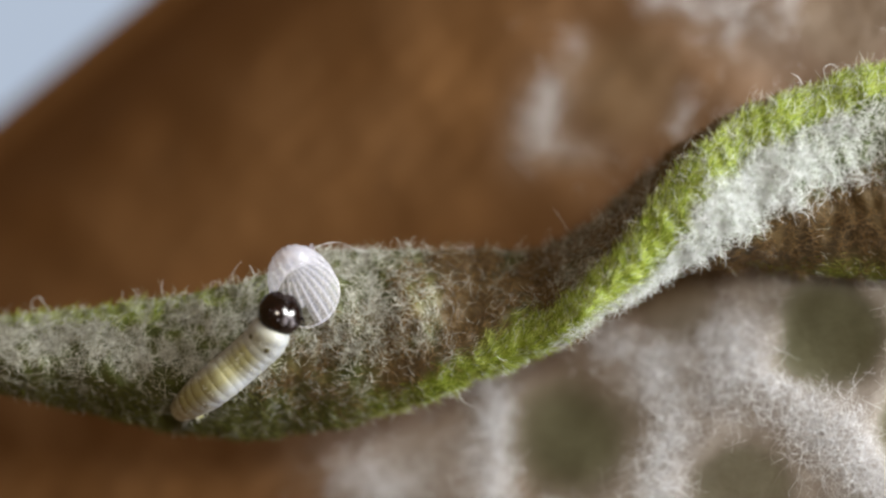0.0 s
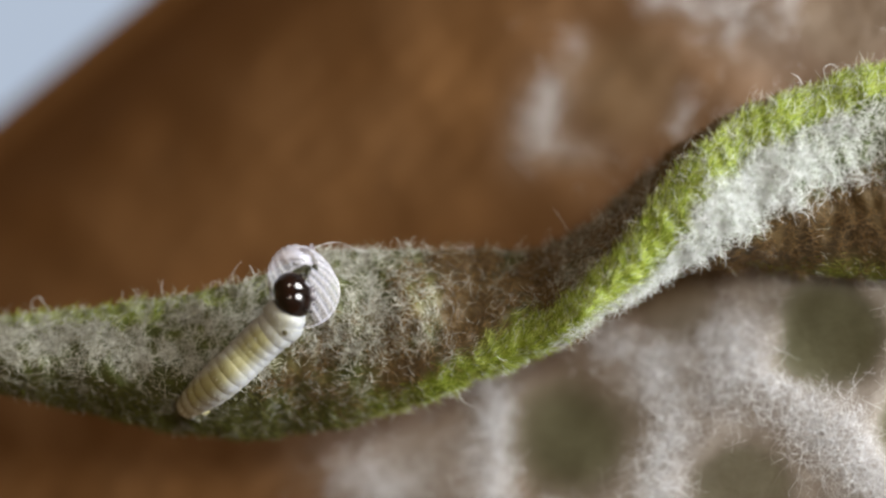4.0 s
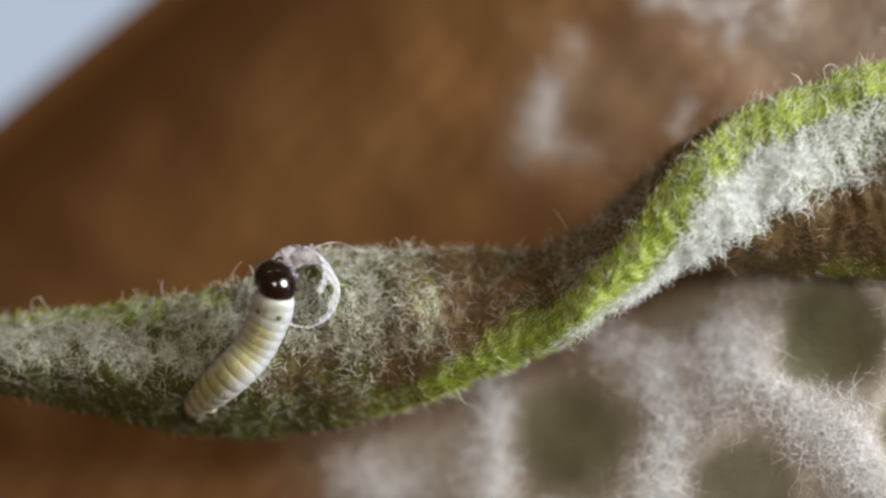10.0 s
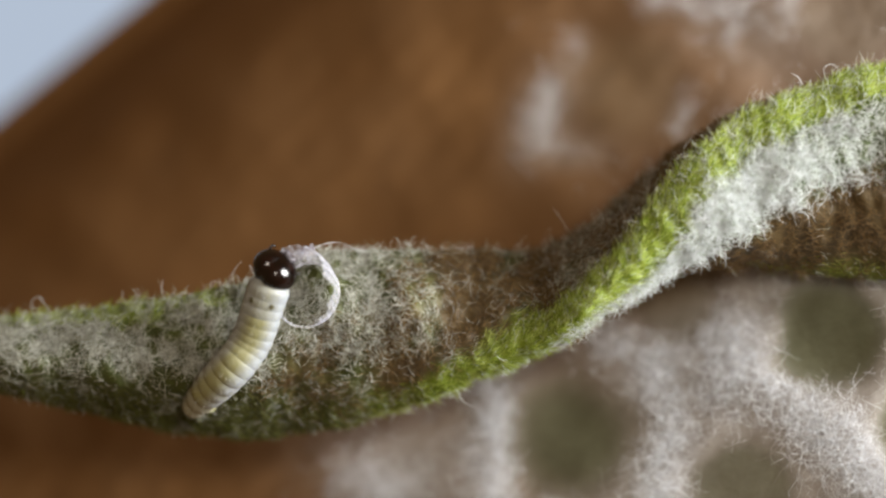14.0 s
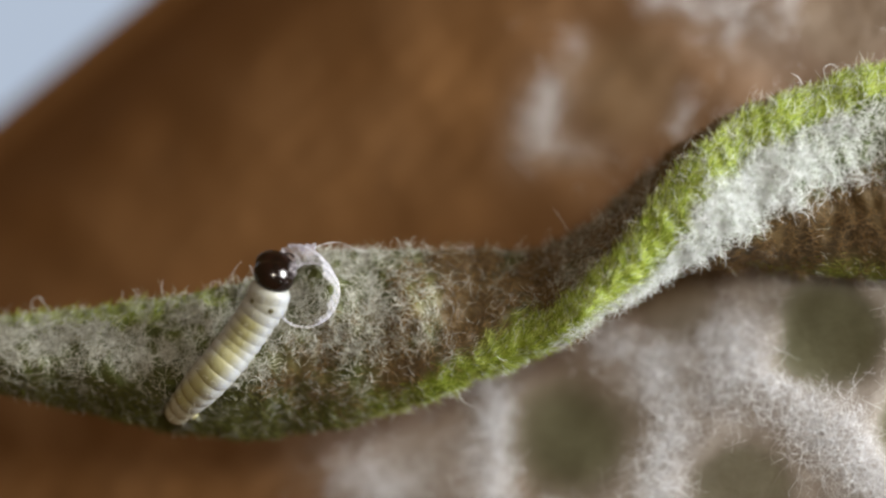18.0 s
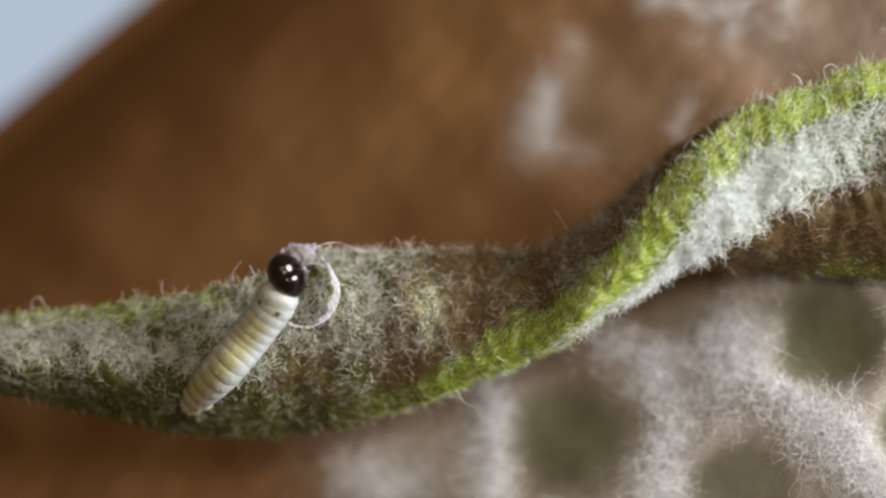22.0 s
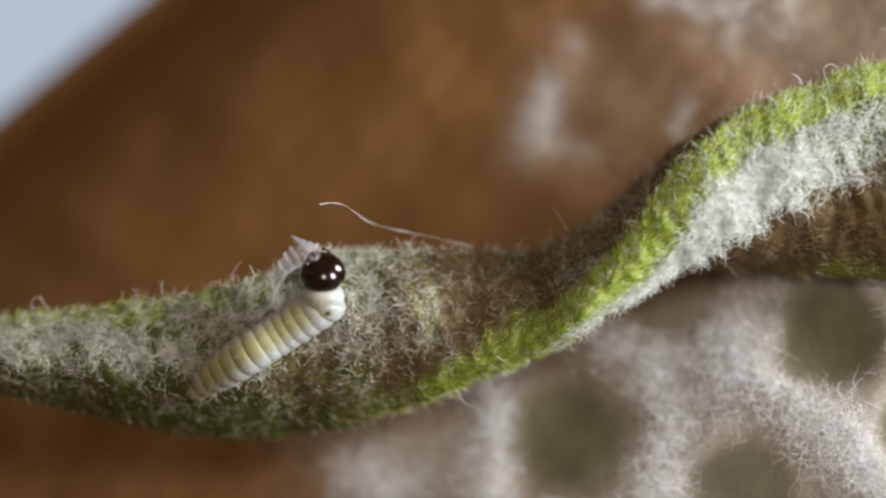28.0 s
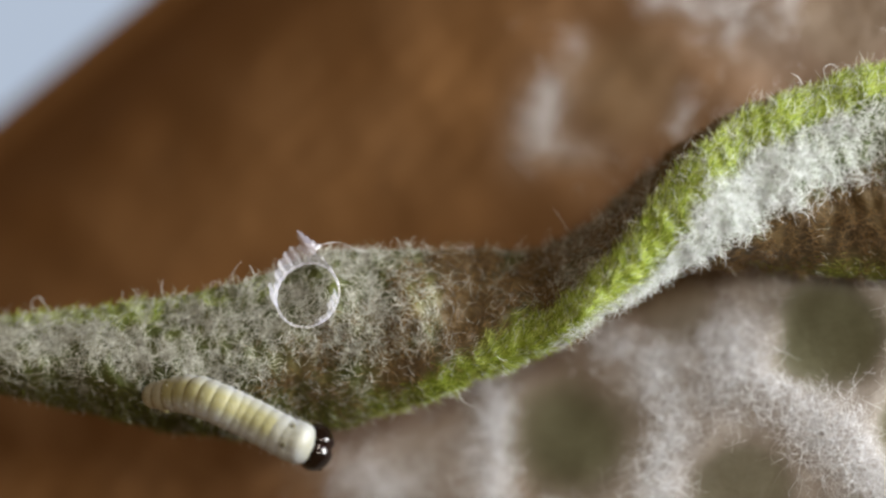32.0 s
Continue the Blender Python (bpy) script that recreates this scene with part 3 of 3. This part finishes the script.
def segment_mesh(radius, half, end=0):
    """A fleshy ring; end: -1 or 1 rounds off that side."""
    prof = []
    for q in range(17):
        z = -1 + 2 * q / 16
        r = (1 - 0.10 * z * z) * max(1 - abs(z) ** 14, 0.0) ** 0.5
        if end and z * end > 0:
            r = math.sqrt(max(1 - z * z, 0.0))
        prof.append((z * half, max(r * radius, 1e-7)))
    return mesh("body_segment", *lathe(prof, 32, 0.94))


def bead(radius, sx=1.0, sy=1.0, sz=1.0, rings=8, around=12):
    prof = [(-math.cos(q / rings * math.pi) * radius, max(math.sin(q / rings * math.pi), 1e-4) * radius) for q in range(rings + 1)]
    v, f = lathe(prof, around)
    return mesh("bead", [(x * sx, y * sy, z * sz) for x, y, z in v], f)


def cone(radius, length):
    return mesh("cone", *lathe([(0, radius), (length * 0.4, radius * 0.8), (length * 0.75, radius * 0.45), (length, radius * 0.12)], 8))


segments = []
for q in range(SEGMENTS):
    w = q / (SEGMENTS - 1)
    radius = (0.120 + 0.066 * math.sin(min(1.0, w / 0.34) * math.pi / 2) + 0.004 * max(0.0, (w - 0.75) / 0.25)) * MM
    ob = part("body_segment", segment_mesh(radius, (0.088 if 0 < q < SEGMENTS - 1 else 0.13) * MM, -1 if q == 0 else 1 if q == SEGMENTS - 1 else 0), TAIL if q < 2 else NECK if q > SEGMENTS - 4 else SKIN, caterpillar, "" if q > 1 else "tail ring in dull olive, coloured as fading into shade")
    segments.append(ob)
    rng = np.random.default_rng(100 + q)
    for side in (-1, 1):
        if q in (SEGMENTS - 1, SEGMENTS - 2, SEGMENTS - 3):
            leg = part("leg", cone(0.022 * MM, 0.10 * MM), LEG, ob, "short dark jointed leg")
            leg.matrix_basis = Matrix.Translation((side * 0.09 * MM, -radius * 0.85, 0)) @ Euler((radians(80), 0, radians(side * 25))).to_matrix().to_4x4()
        elif q in (0, 4, 5, 6, 7):
            leg = part("proleg", cone(0.045 * MM, 0.075 * MM), SKIN, ob)
            leg.matrix_basis = Matrix.Translation((side * 0.08 * MM, -radius * 0.85, 0)) @ Euler((radians(85), 0, radians(side * 20))).to_matrix().to_4x4()
        if q == SEGMENTS - 2:
            spot = part("spot", bead(0.026 * MM, 1, 0.45, 1), SPOT, ob, "small dark spot")
            spot.matrix_basis = Matrix.Translation((side * 0.095 * MM, radius * 0.80, 0.0)) @ Euler((0, 0, radians(-side * 29))).to_matrix().to_4x4()
    count = 10
    a = rng.uniform(-0.4, 3.5, count)
    nrm = np.stack([np.cos(a), np.sin(a) * 0.94, np.zeros(count)], -1)
    base = nrm * radius * 0.97 + np.stack([np.zeros(count), np.zeros(count), rng.uniform(-0.03, 0.03, count) * MM], -1)
    bristle = strands("bristles", base, nrm + rng.normal(size=nrm.shape) * 0.15, rng.uniform(0.04, 0.09, count) * MM, 0.0013 * MM, 3, 0.1, 200 + q)
    part("bristles", bristle, WOOL, ob)["kind"] = "stuff"


def head_mesh():
    """Two rounded lobes that meet in a groove over the crown; z is the face, y the crown."""
    verts, rings, around = [], 22, 36
    for q in range(rings + 1):
        t = q / rings * math.pi
        for w in range(around):
            a = w / around * 6.28319
            x, y, z = math.sin(t) * math.cos(a), math.sin(t) * math.sin(a), -math.cos(t)
            groove = 0.17 * math.exp(-(x / 0.15) ** 2) * max(0.0, y * 0.9 + 0.25 * z + 0.15)
            k = 1 - groove
            verts.append((x * 0.212 * MM * k, y * 0.200 * MM * k * (1.04 if y > 0 else 0.95), z * 0.158 * MM * k))
    return mesh("head", verts, grid_faces(rings + 1, around, True))


head = part("head", head_mesh(), HEAD, caterpillar, "glossy black two-lobed head capsule")
for side in (-1, 1):
    jaw = part("mandible", bead(0.042 * MM, 0.8, 1.0, 0.9), MOUTH, head, "grey blunt mandible")
    jaw.location = (side * 0.038 * MM, -0.105 * MM, 0.130 * MM)
    feeler = part("antenna", cone(0.012 * MM, 0.028 * MM), MOUTH, head, "tiny pale antenna")
    feeler.matrix_basis = Matrix.Translation((side * 0.095 * MM, -0.105 * MM, 0.122 * MM)) @ Euler((radians(35), radians(side * 25), 0)).to_matrix().to_4x4()
    for q in range(5):
        a = radians(-50 + 42 * q)
        eye = part("eye", bead(0.013 * MM, rings=5, around=8), HEAD, head)
        eye.location = (side * (0.165 + 0.012 * math.cos(a)) * MM, (-0.06 + 0.04 * math.sin(a)) * MM, (0.095 + 0.02 * math.cos(a)) * MM)
lip = part("upper_lip", bead(0.055 * MM, 1.1, 0.5, 0.5), MOUTH, head, "greyish upper lip")
lip.location = (0, -0.07 * MM, 0.145 * MM)

# ---- the loose silk thread ----
PIVOT = place(838, 438, 0.7)
thread = new("silk_thread")
thread.location = PIVOT
tagged(thread, "loose wavy pale hair springing from the leaf edge", "hair")
route = [(838, 438, 0.7), (780, 440, 0.65), (720, 444, 0.6), (680, 447, 0.55), (640, 444, 0.4), (600, 430, 0.05), (575, 432, 0.0), (556, 440, 0.0)]
thick = 0.0018 + 0.0012 * np.sin(np.linspace(0, 25, 60)) + 0.004 * (np.linspace(0, 1, 60) > 0.9)
part("strand", tube("strand", route, thick, PIVOT), FELT_WOOL, thread)

# ---- single hairs that stand clear of the leaf ----
for route in ([(66, 562, 0.72), (57, 545, 0.70), (58, 531, 0.66), (69, 526, 0.64), (78, 534, 0.66)], [(410, 488, 0.40), (417, 475, 0.36), (427, 462, 0.30)], [(372, 512, 0.44), (374, 500, 0.40), (386, 498, 0.36)],
              [(291, 530, 0.48), (286, 512, 0.44), (288, 497, 0.40)], [(1004, 408, 0.70), (995, 390, 0.60), (979, 369, 0.50)], [(812, 702, 0.40), (824, 714, 0.34), (838, 721, 0.30)],
              [(452, 492, 0.36), (447, 478, 0.30), (441, 470, 0.28)], [(1420, 150, 0.0), (1412, 136, -0.05), (1400, 130, -0.05)], [(1462, 142, 0.0), (1458, 122, -0.05), (1470, 114, -0.05), (1482, 120, 0.0)]):
    part("loose_hair", tube("loose_hair", route, 0.0030 * np.linspace(1.0, 0.5, 24)), WHITE, leaf, "single loose white hair")


# ---- what moves ----
def motions():
    seg_rows, head_rows = [[] for _ in segments], []

    def turn_of(front, up):
        z = front.normalized()
        x = up.cross(z)
        x = x.normalized() if x.length > 0.05 else Vector((1, 0, 0))
        return Matrix((x, z.cross(x), z)).transposed().to_4x4()

    def crawl(t, spine, at_head, face, lift=0.0, head_lift=0.12):
        """The body runs from tail to neck along the spine; face: right, up, towards the viewer."""
        neck = (spine[-1][0] * 0.7 + at_head[0] * 0.3, spine[-1][1] * 0.7 + at_head[1] * 0.3)
        k = np.array([(u, v, 0.0) for u, v in [*spine, neck]])
        fine = glide(k, np.linspace(0, len(k) - 1, 200))
        run = np.concatenate([[0], np.cumsum(np.linalg.norm(np.diff(fine, axis=0), axis=1))])
        def along(w):
            """A place on the body's middle line, w from 0 at the tail to 1 at the neck."""
            u, v = [np.interp(w * run[-1], run, fine[:, c]) for c in (0, 1)]
            return place(u, v, 0.26 - 0.49 * math.sin(min(1.0, w * 2.2) * math.pi / 2) - (head_lift + 0.25) * max(0.0, w - 0.6) - lift)

        for q in range(SEGMENTS):
            w = q / (SEGMENTS - 1)
            way = along(min(1.0, w + 0.09)) - along(max(0.0, w - 0.09))
            seg_rows[q].append((t, Matrix.Translation(along(w)) @ turn_of(way, Vector((0, -1, 0.25)))))
        toward = Vector((face[0], -face[2], face[1]))
        neck_way = Vector((at_head[0] - spine[-2][0], 0, spine[-2][1] - at_head[1])).normalized()
        up = Vector((0, -1, 0)) * (1 - abs(face[2])) + neck_way * face[2] * 1.2 + Vector((0, -0.3, 0))
        head_rows.append((t, Matrix.Translation(place(at_head[0], at_head[1], -0.30 - head_lift - lift + 0.42 * max(0.0, -face[2]))) @ turn_of(toward, up)))

    def reach(t, tail, at_head, face):
        """A pose in between: the body bows gently from the tail to the head."""
        span = Vector((at_head[0] - tail[0], at_head[1] - tail[1]))
        out = Vector((-span.y, span.x)).normalized() * 15
        mid, aim = Vector(tail) + span * 0.52 + out, Vector(tail) + span * 0.76 + out
        neck = Vector(at_head) + (aim - Vector(at_head)).normalized() * 52
        crawl(t, [tail, tuple(mid), tuple(neck)], at_head, face)

    crawl(0.0, [(325, 722), (400, 665), (468, 605)], (496, 556), (.5, .2, .7))
    reach(0.2, (330, 718), (489, 526), (.7, .4, .4))
    reach(0.4, (330, 718), (499, 527), (.7, .4, .4))
    crawl(0.5, [(322, 720), (398, 662), (468, 580)], (500, 528), (.6, .4, .5))
    reach(0.6, (330, 718), (497, 524), (.7, .4, .4))
    reach(0.8, (330, 718), (503, 532), (.7, .4, .4))
    crawl(1.0, [(322, 720), (400, 672), (475, 617)], (520, 586), (.9, .4, .2))
    reach(1.2, (330, 718), (510, 551), (.7, .4, .4))
    reach(1.4, (330, 718), (503, 527), (.7, .4, .4))
    crawl(1.5, [(325, 720), (400, 668), (465, 600)], (498, 554), (.85, .45, .3))
    reach(1.6, (330, 718), (515, 531), (.7, .4, .4))
    reach(1.8, (330, 718), (534, 547), (.7, .4, .4))
    crawl(2.0, [(335, 715), (415, 655), (495, 588)], (526, 543), (.6, .3, .7))
    reach(2.2, (330, 718), (484, 513), (.7, .4, .4))
    reach(2.4, (330, 718), (483, 513), (.7, .4, .4))
    crawl(2.5, [(335, 715), (420, 650), (472, 560)], (467, 511), (.7, .3, .5))
    reach(2.6, (330, 718), (497, 521), (.7, .4, .4))
    reach(2.8, (330, 718), (499, 518), (.7, .4, .4))
    crawl(3.0, [(335, 715), (425, 640), (478, 562)], (479, 513), (.7, .3, .5))
    reach(3.2, (347, 716), (481, 516), (.7, .4, .4))
    reach(3.4, (347, 716), (503, 514), (.7, .4, .4))
    crawl(3.5, [(335, 717), (425, 640), (487, 566)], (507, 516), (.8, .3, .4))
    crawl(5.5, [(340, 715), (430, 645), (510, 578)], (544, 529), (.6, .5, .6))
    reach(5.7, (347, 716), (481, 494), (.6, .6, .2))
    reach(5.9, (347, 716), (484, 490), (.5, .7, .2))
    crawl(6.0, [(345, 722), (440, 630), (490, 540)], (477, 491), (.5, .7, .1))
    reach(6.1, (347, 716), (476, 494), (.5, .7, .1))
    reach(6.3, (347, 716), (470, 494), (.5, .7, .1))
    crawl(6.5, [(345, 718), (430, 650), (508, 582)], (541, 535), (.6, .4, .6))
    reach(6.7, (347, 716), (521, 511), (.6, .4, .6))
    reach(6.9, (347, 716), (508, 502), (.6, .5, .5))
    crawl(7.0, [(345, 722), (435, 635), (492, 562)], (488, 512), (.7, .5, .3))
    reach(7.1, (347, 716), (484, 502), (.7, .5, .3))
    reach(7.3, (347, 716), (490, 494), (.7, .4, .3))
    crawl(7.5, [(345, 720), (445, 620), (482, 545)], (474, 495), (.6, .6, .4))
    reach(7.7, (347, 716), (553, 561), (.7, .2, .5))
    reach(7.9, (347, 716), (551, 534), (.85, .4, .2))
    crawl(8.0, [(350, 712), (440, 645), (520, 592)], (555, 566), (.85, .5, .1))
    reach(8.1, (347, 716), (550, 564), (.85, .4, .1))
    reach(8.3, (347, 716), (556, 575), (.9, .3, -.3))
    crawl(8.5, [(350, 714), (440, 640), (515, 577)], (550, 525), (.6, .6, .5))
    reach(8.7, (347, 716), (556, 526), (.7, .4, .4))
    crawl(9.0, [(350, 714), (450, 638), (530, 575)], (545, 520), (.8, .3, .4))
    reach(9.2, (347, 716), (529, 506), (.7, .4, .4))
    reach(9.3, (347, 716), (539, 519), (.7, .4, .4))
    crawl(9.5, [(348, 714), (450, 635), (522, 550)], (506, 501), (.6, .8, .1))
    reach(9.7, (347, 716), (500, 503), (.5, .6, .5))
    crawl(10.0, [(348, 715), (440, 630), (482, 548)], (488, 498), (.6, .6, .5))
    reach(10.2, (347, 716), (545, 548), (.7, .4, .4))
    crawl(10.5, [(348, 714), (440, 625), (472, 540)], (475, 490), (.3, .6, .7))
    reach(10.7, (347, 716), (483, 490), (.4, .7, .4))
    crawl(11.0, [(350, 710), (440, 625), (470, 528)], (470, 482), (.5, .75, .2))
    reach(11.2, (347, 716), (471, 488), (.4, .7, .4))
    crawl(11.5, [(350, 712), (445, 620), (475, 520)], (478, 494), (.35, .75, -.5))
    reach(11.7, (347, 716), (473, 484), (.4, .7, .4))
    crawl(12.0, [(350, 710), (440, 635), (485, 555)], (494, 494), (.4, .6, .7))
    reach(12.2, (347, 716), (483, 486), (.4, .7, .4))
    crawl(12.5, [(348, 714), (442, 630), (475, 545)], (482, 492), (.4, .6, .7))
    reach(12.7, (347, 716), (478, 489), (.4, .7, .4))
    crawl(13.0, [(345, 718), (440, 630), (457, 545)], (480, 500), (.4, .5, .75))
    reach(13.2, (347, 716), (468, 478), (.5, .6, .5))
    crawl(13.5, [(345, 717), (430, 620), (457, 528)], (475, 476), (.5, .6, .6))
    reach(13.7, (347, 716), (489, 481), (.5, .6, .5))
    crawl(14.0, [(345, 717), (435, 620), (470, 528)], (487, 478), (.5, .7, .5))
    reach(14.2, (347, 716), (484, 473), (.5, .6, .5))
    crawl(14.5, [(345, 717), (435, 620), (475, 525)], (493, 473), (.5, .7, .5))
    crawl(15.1, [(330, 722), (420, 640), (470, 560)], (490, 520), (.6, .5, .4))
    crawl(15.6, [(340, 715), (425, 640), (470, 640), (490, 665)], (500, 695), (.5, -.6, .4), 0.1)
    crawl(16.0, [(440, 690), (470, 625), (418, 600), (355, 645), (345, 705)], (350, 738), (-.2, -.8, .1), 0.15)
    crawl(16.5, [(412, 652), (355, 705), (300, 750), (258, 792)], (226, 798), (-.7, -.3, -.5), 0.2)
    crawl(16.6, [(388, 715), (345, 765), (285, 762), (226, 728), (245, 672)], (274, 628), (.5, .3, .8), 0.25)
    crawl(16.7, [(285, 745), (365, 702), (440, 632)], (467, 593), (.7, .6, .2))
    crawl(16.8, [(300, 722), (355, 672), (428, 655), (478, 680)], (489, 715), (.3, -.5, -.6), 0.1)
    crawl(16.9, [(292, 724), (378, 648), (443, 575)], (462, 547), (.5, .8, -.1))
    crawl(17.0, [(322, 722), (425, 615), (468, 530)], (440, 503), (-.3, .6, -.7))
    reach(17.2, (328, 718), (480, 494), (.5, .7, -.3))
    reach(17.4, (328, 718), (492, 486), (.6, .5, -.7))
    crawl(17.5, [(325, 722), (420, 625), (475, 530)], (482, 524), (.5, .6, -.6))
    reach(17.7, (328, 718), (482, 491), (.5, .7, .2))
    crawl(18.0, [(315, 728), (405, 630), (472, 535)], (487, 482), (.5, .5, .6))
    reach(18.3, (328, 718), (474, 458), (.5, .5, .6))
    crawl(18.5, [(330, 718), (425, 620), (482, 528)], (504, 474), (.5, .75, .3))
    reach(18.7, (328, 718), (495, 474), (.5, .7, .3))
    crawl(19.0, [(332, 708), (425, 605), (492, 495)], (502, 474), (.5, .5, -.7))
    reach(19.3, (328, 718), (485, 468), (.4, .6, .6))
    crawl(19.5, [(332, 715), (430, 615), (476, 527)], (482, 475), (.4, .7, .5))
    reach(19.7, (328, 718), (475, 481), (.4, .6, .5))
    crawl(20.0, [(330, 717), (422, 625), (490, 540)], (502, 484), (.5, .5, .7))
    reach(20.3, (334, 716), (511, 486), (.5, .6, .5))
    crawl(20.5, [(332, 715), (430, 620), (503, 530)], (511, 482), (.1, .9, .2))
    reach(20.7, (334, 716), (487, 482), (.5, .6, .5))
    crawl(21.0, [(332, 717), (410, 630), (470, 545)], (498, 486), (.6, .5, .6))
    reach(21.2, (334, 716), (487, 470), (.5, .6, .5))
    crawl(21.5, [(335, 717), (425, 620), (485, 520)], (491, 466), (.5, .6, .6))
    reach(21.7, (334, 716), (487, 476), (.5, .6, .5))
    crawl(22.0, [(340, 712), (420, 625), (485, 540)], (507, 488), (.85, .5, .2))
    reach(22.3, (334, 716), (532, 516), (.7, .4, .4))
    crawl(22.5, [(340, 712), (445, 630), (530, 565)], (555, 521), (.3, .9, .3))
    crawl(23.0, [(342, 706), (440, 620), (535, 555)], (546, 502), (.3, .85, .4))
    crawl(23.5, [(342, 705), (450, 615), (528, 525)], (528, 475), (.1, .9, .2))
    crawl(24.0, [(342, 702), (445, 620), (540, 560)], (549, 502), (.4, .85, .3))
    crawl(24.5, [(343, 704), (455, 612), (545, 535)], (555, 480), (.3, .8, .5))
    crawl(25.0, [(340, 698), (445, 610), (540, 530)], (548, 490), (.2, .8, -.3))
    crawl(25.5, [(342, 702), (455, 608), (538, 528)], (539, 476), (.3, .7, .6))
    crawl(26.2, [(343, 702), (450, 615), (535, 545)], (552, 500), (.5, .7, .4))
    crawl(26.9, [(344, 702), (455, 618), (530, 545)], (535, 495), (.3, .8, .4))
    crawl(27.5, [(346, 700), (455, 625), (545, 560)], (568, 530), (.85, .5, .2))
    reach(27.9, (350, 688), (565, 501), (.8, .4, -.2))
    crawl(28.0, [(350, 685), (465, 610), (572, 540)], (570, 483), (.1, .7, .6))
    reach(28.3, (350, 688), (550, 476), (.2, .8, .3))
    crawl(28.5, [(350, 688), (468, 608), (560, 528)], (560, 468), (.2, .6, .7))
    reach(28.6, (350, 688), (553, 463), (.3, .7, .4))
    reach(28.9, (350, 688), (537, 461), (.2, .6, .6))
    crawl(29.0, [(355, 685), (460, 620), (540, 560), (548, 508)], (522, 455), (.1, .7, .6))
    reach(29.2, (350, 688), (540, 461), (.2, .7, .5))
    crawl(29.5, [(355, 688), (475, 610), (535, 505)], (530, 455), (0, .85, -.4))
    reach(29.8, (350, 688), (520, 461), (.5, .5, .4))
    crawl(30.0, [(352, 682), (450, 620), (520, 520)], (516, 463), (.3, .7, .6))
    reach(30.1, (350, 688), (490, 451), (.3, .6, .6))
    reach(30.4, (350, 688), (485, 481), (.4, .7, .2))
    crawl(30.5, [(350, 682), (410, 645), (470, 590)], (485, 533), (.4, .2, .8))
    reach(30.6, (350, 688), (545, 574), (.9, .2, .1))
    crawl(30.8, [(348, 690), (420, 645), (490, 575), (535, 565)], (557, 583), (.9, .05, -.1))
    reach(30.9, (350, 688), (512, 541), (.8, .1, -.5))
    crawl(31.0, [(380, 705), (435, 660), (450, 595), (425, 550), (370, 535)], (343, 540), (-.9, .1, -.2), 0.1)
    crawl(31.1, [(480, 678), (470, 612), (415, 598), (362, 640), (348, 705)], (352, 734), (0, -.8, -.4), 0.15)
    crawl(31.2, [(440, 585), (367, 672), (298, 750)], (262, 752), (-.8, .2, -.4), 0.2)
    crawl(31.3, [(390, 662), (310, 722), (205, 805)], (172, 812), (-.8, -.2, .1), 0.25)
    crawl(31.4, [(382, 672), (325, 745), (245, 780), (195, 772)], (145, 751), (-.6, 0, .7), 0.3)
    crawl(31.5, [(392, 668), (310, 750), (245, 815)], (212, 842), (-.6, -.3, .3), 0.25)
    crawl(31.6, [(375, 672), (300, 765), (232, 845)], (212, 885), (-.4, -.8, .2), 0.25)
    crawl(31.8, [(372, 674), (325, 735), (254, 762), (185, 757)], (124, 738), (-.8, .1, .5), 0.3)
    crawl(32.0, [(275, 700), (345, 700), (430, 735), (520, 782)], (558, 792), (.8, -.2, -.4), 0.3)

    def eased(rows):
        """Adds in-between poses where a turn would exceed what one step may hold."""
        done = [rows[0]]
        for t, m in rows[1:]:
            t0, m0 = done[-1]
            q0, q1 = m0.to_quaternion(), m.to_quaternion()
            if q0.dot(q1) < 0:
                q1.negate()
            angle = 2 * math.degrees(math.acos(min(1.0, abs(q0.dot(q1)))))
            extra = min(int(angle // 75), max(0, int((t - t0) * FPS) - 1))
            for e in range(1, extra + 1):
                w = e / (extra + 1)
                done.append((t0 + (t - t0) * w, Matrix.LocRotScale(m0.translation.lerp(m.translation, w), q0.slerp(q1, w), None)))
            done.append((t, m))
        return done

    for ob, rows in zip(segments, seg_rows):
        walk(ob, eased(rows))
    walk(head, eased(head_rows))

    # each bitten-off panel goes into the mouth and stays within the head
    for ob, c, when in panels:
        rest = Matrix.Translation(c)
        rows = [(0.0, rest), (when - 0.15, rest)]
        for t, m in head_rows:
            if t > when + 0.05:
                rows.append((t, Matrix.Translation(m.translation - EGG)))
        walk(ob, rows)

    def lifted(t, degrees):
        return t, Matrix.Translation(FLAP) @ Euler((0, radians(degrees), 0)).to_matrix().to_4x4()

    walk(flap, [lifted(0, -14), lifted(16.5, -12), lifted(18.0, 6), lifted(20.0, 12), lifted(22.0, 8), lifted(23.0, 22), lifted(29.0, 26), lifted(30.5, 40), lifted(32.0, 40)])

    def sway(t, degrees):
        return t, Matrix.Translation(PIVOT) @ Euler((0, radians(degrees), 0)).to_matrix().to_4x4()

    walk(thread, [sway(0, 0), sway(25.5, 0), sway(27.5, 16), sway(28.0, 16), sway(28.5, 13), sway(29.0, 7), sway(29.5, 13), sway(30.0, 4.5), sway(30.5, 0), sway(32, 0)])


motions()
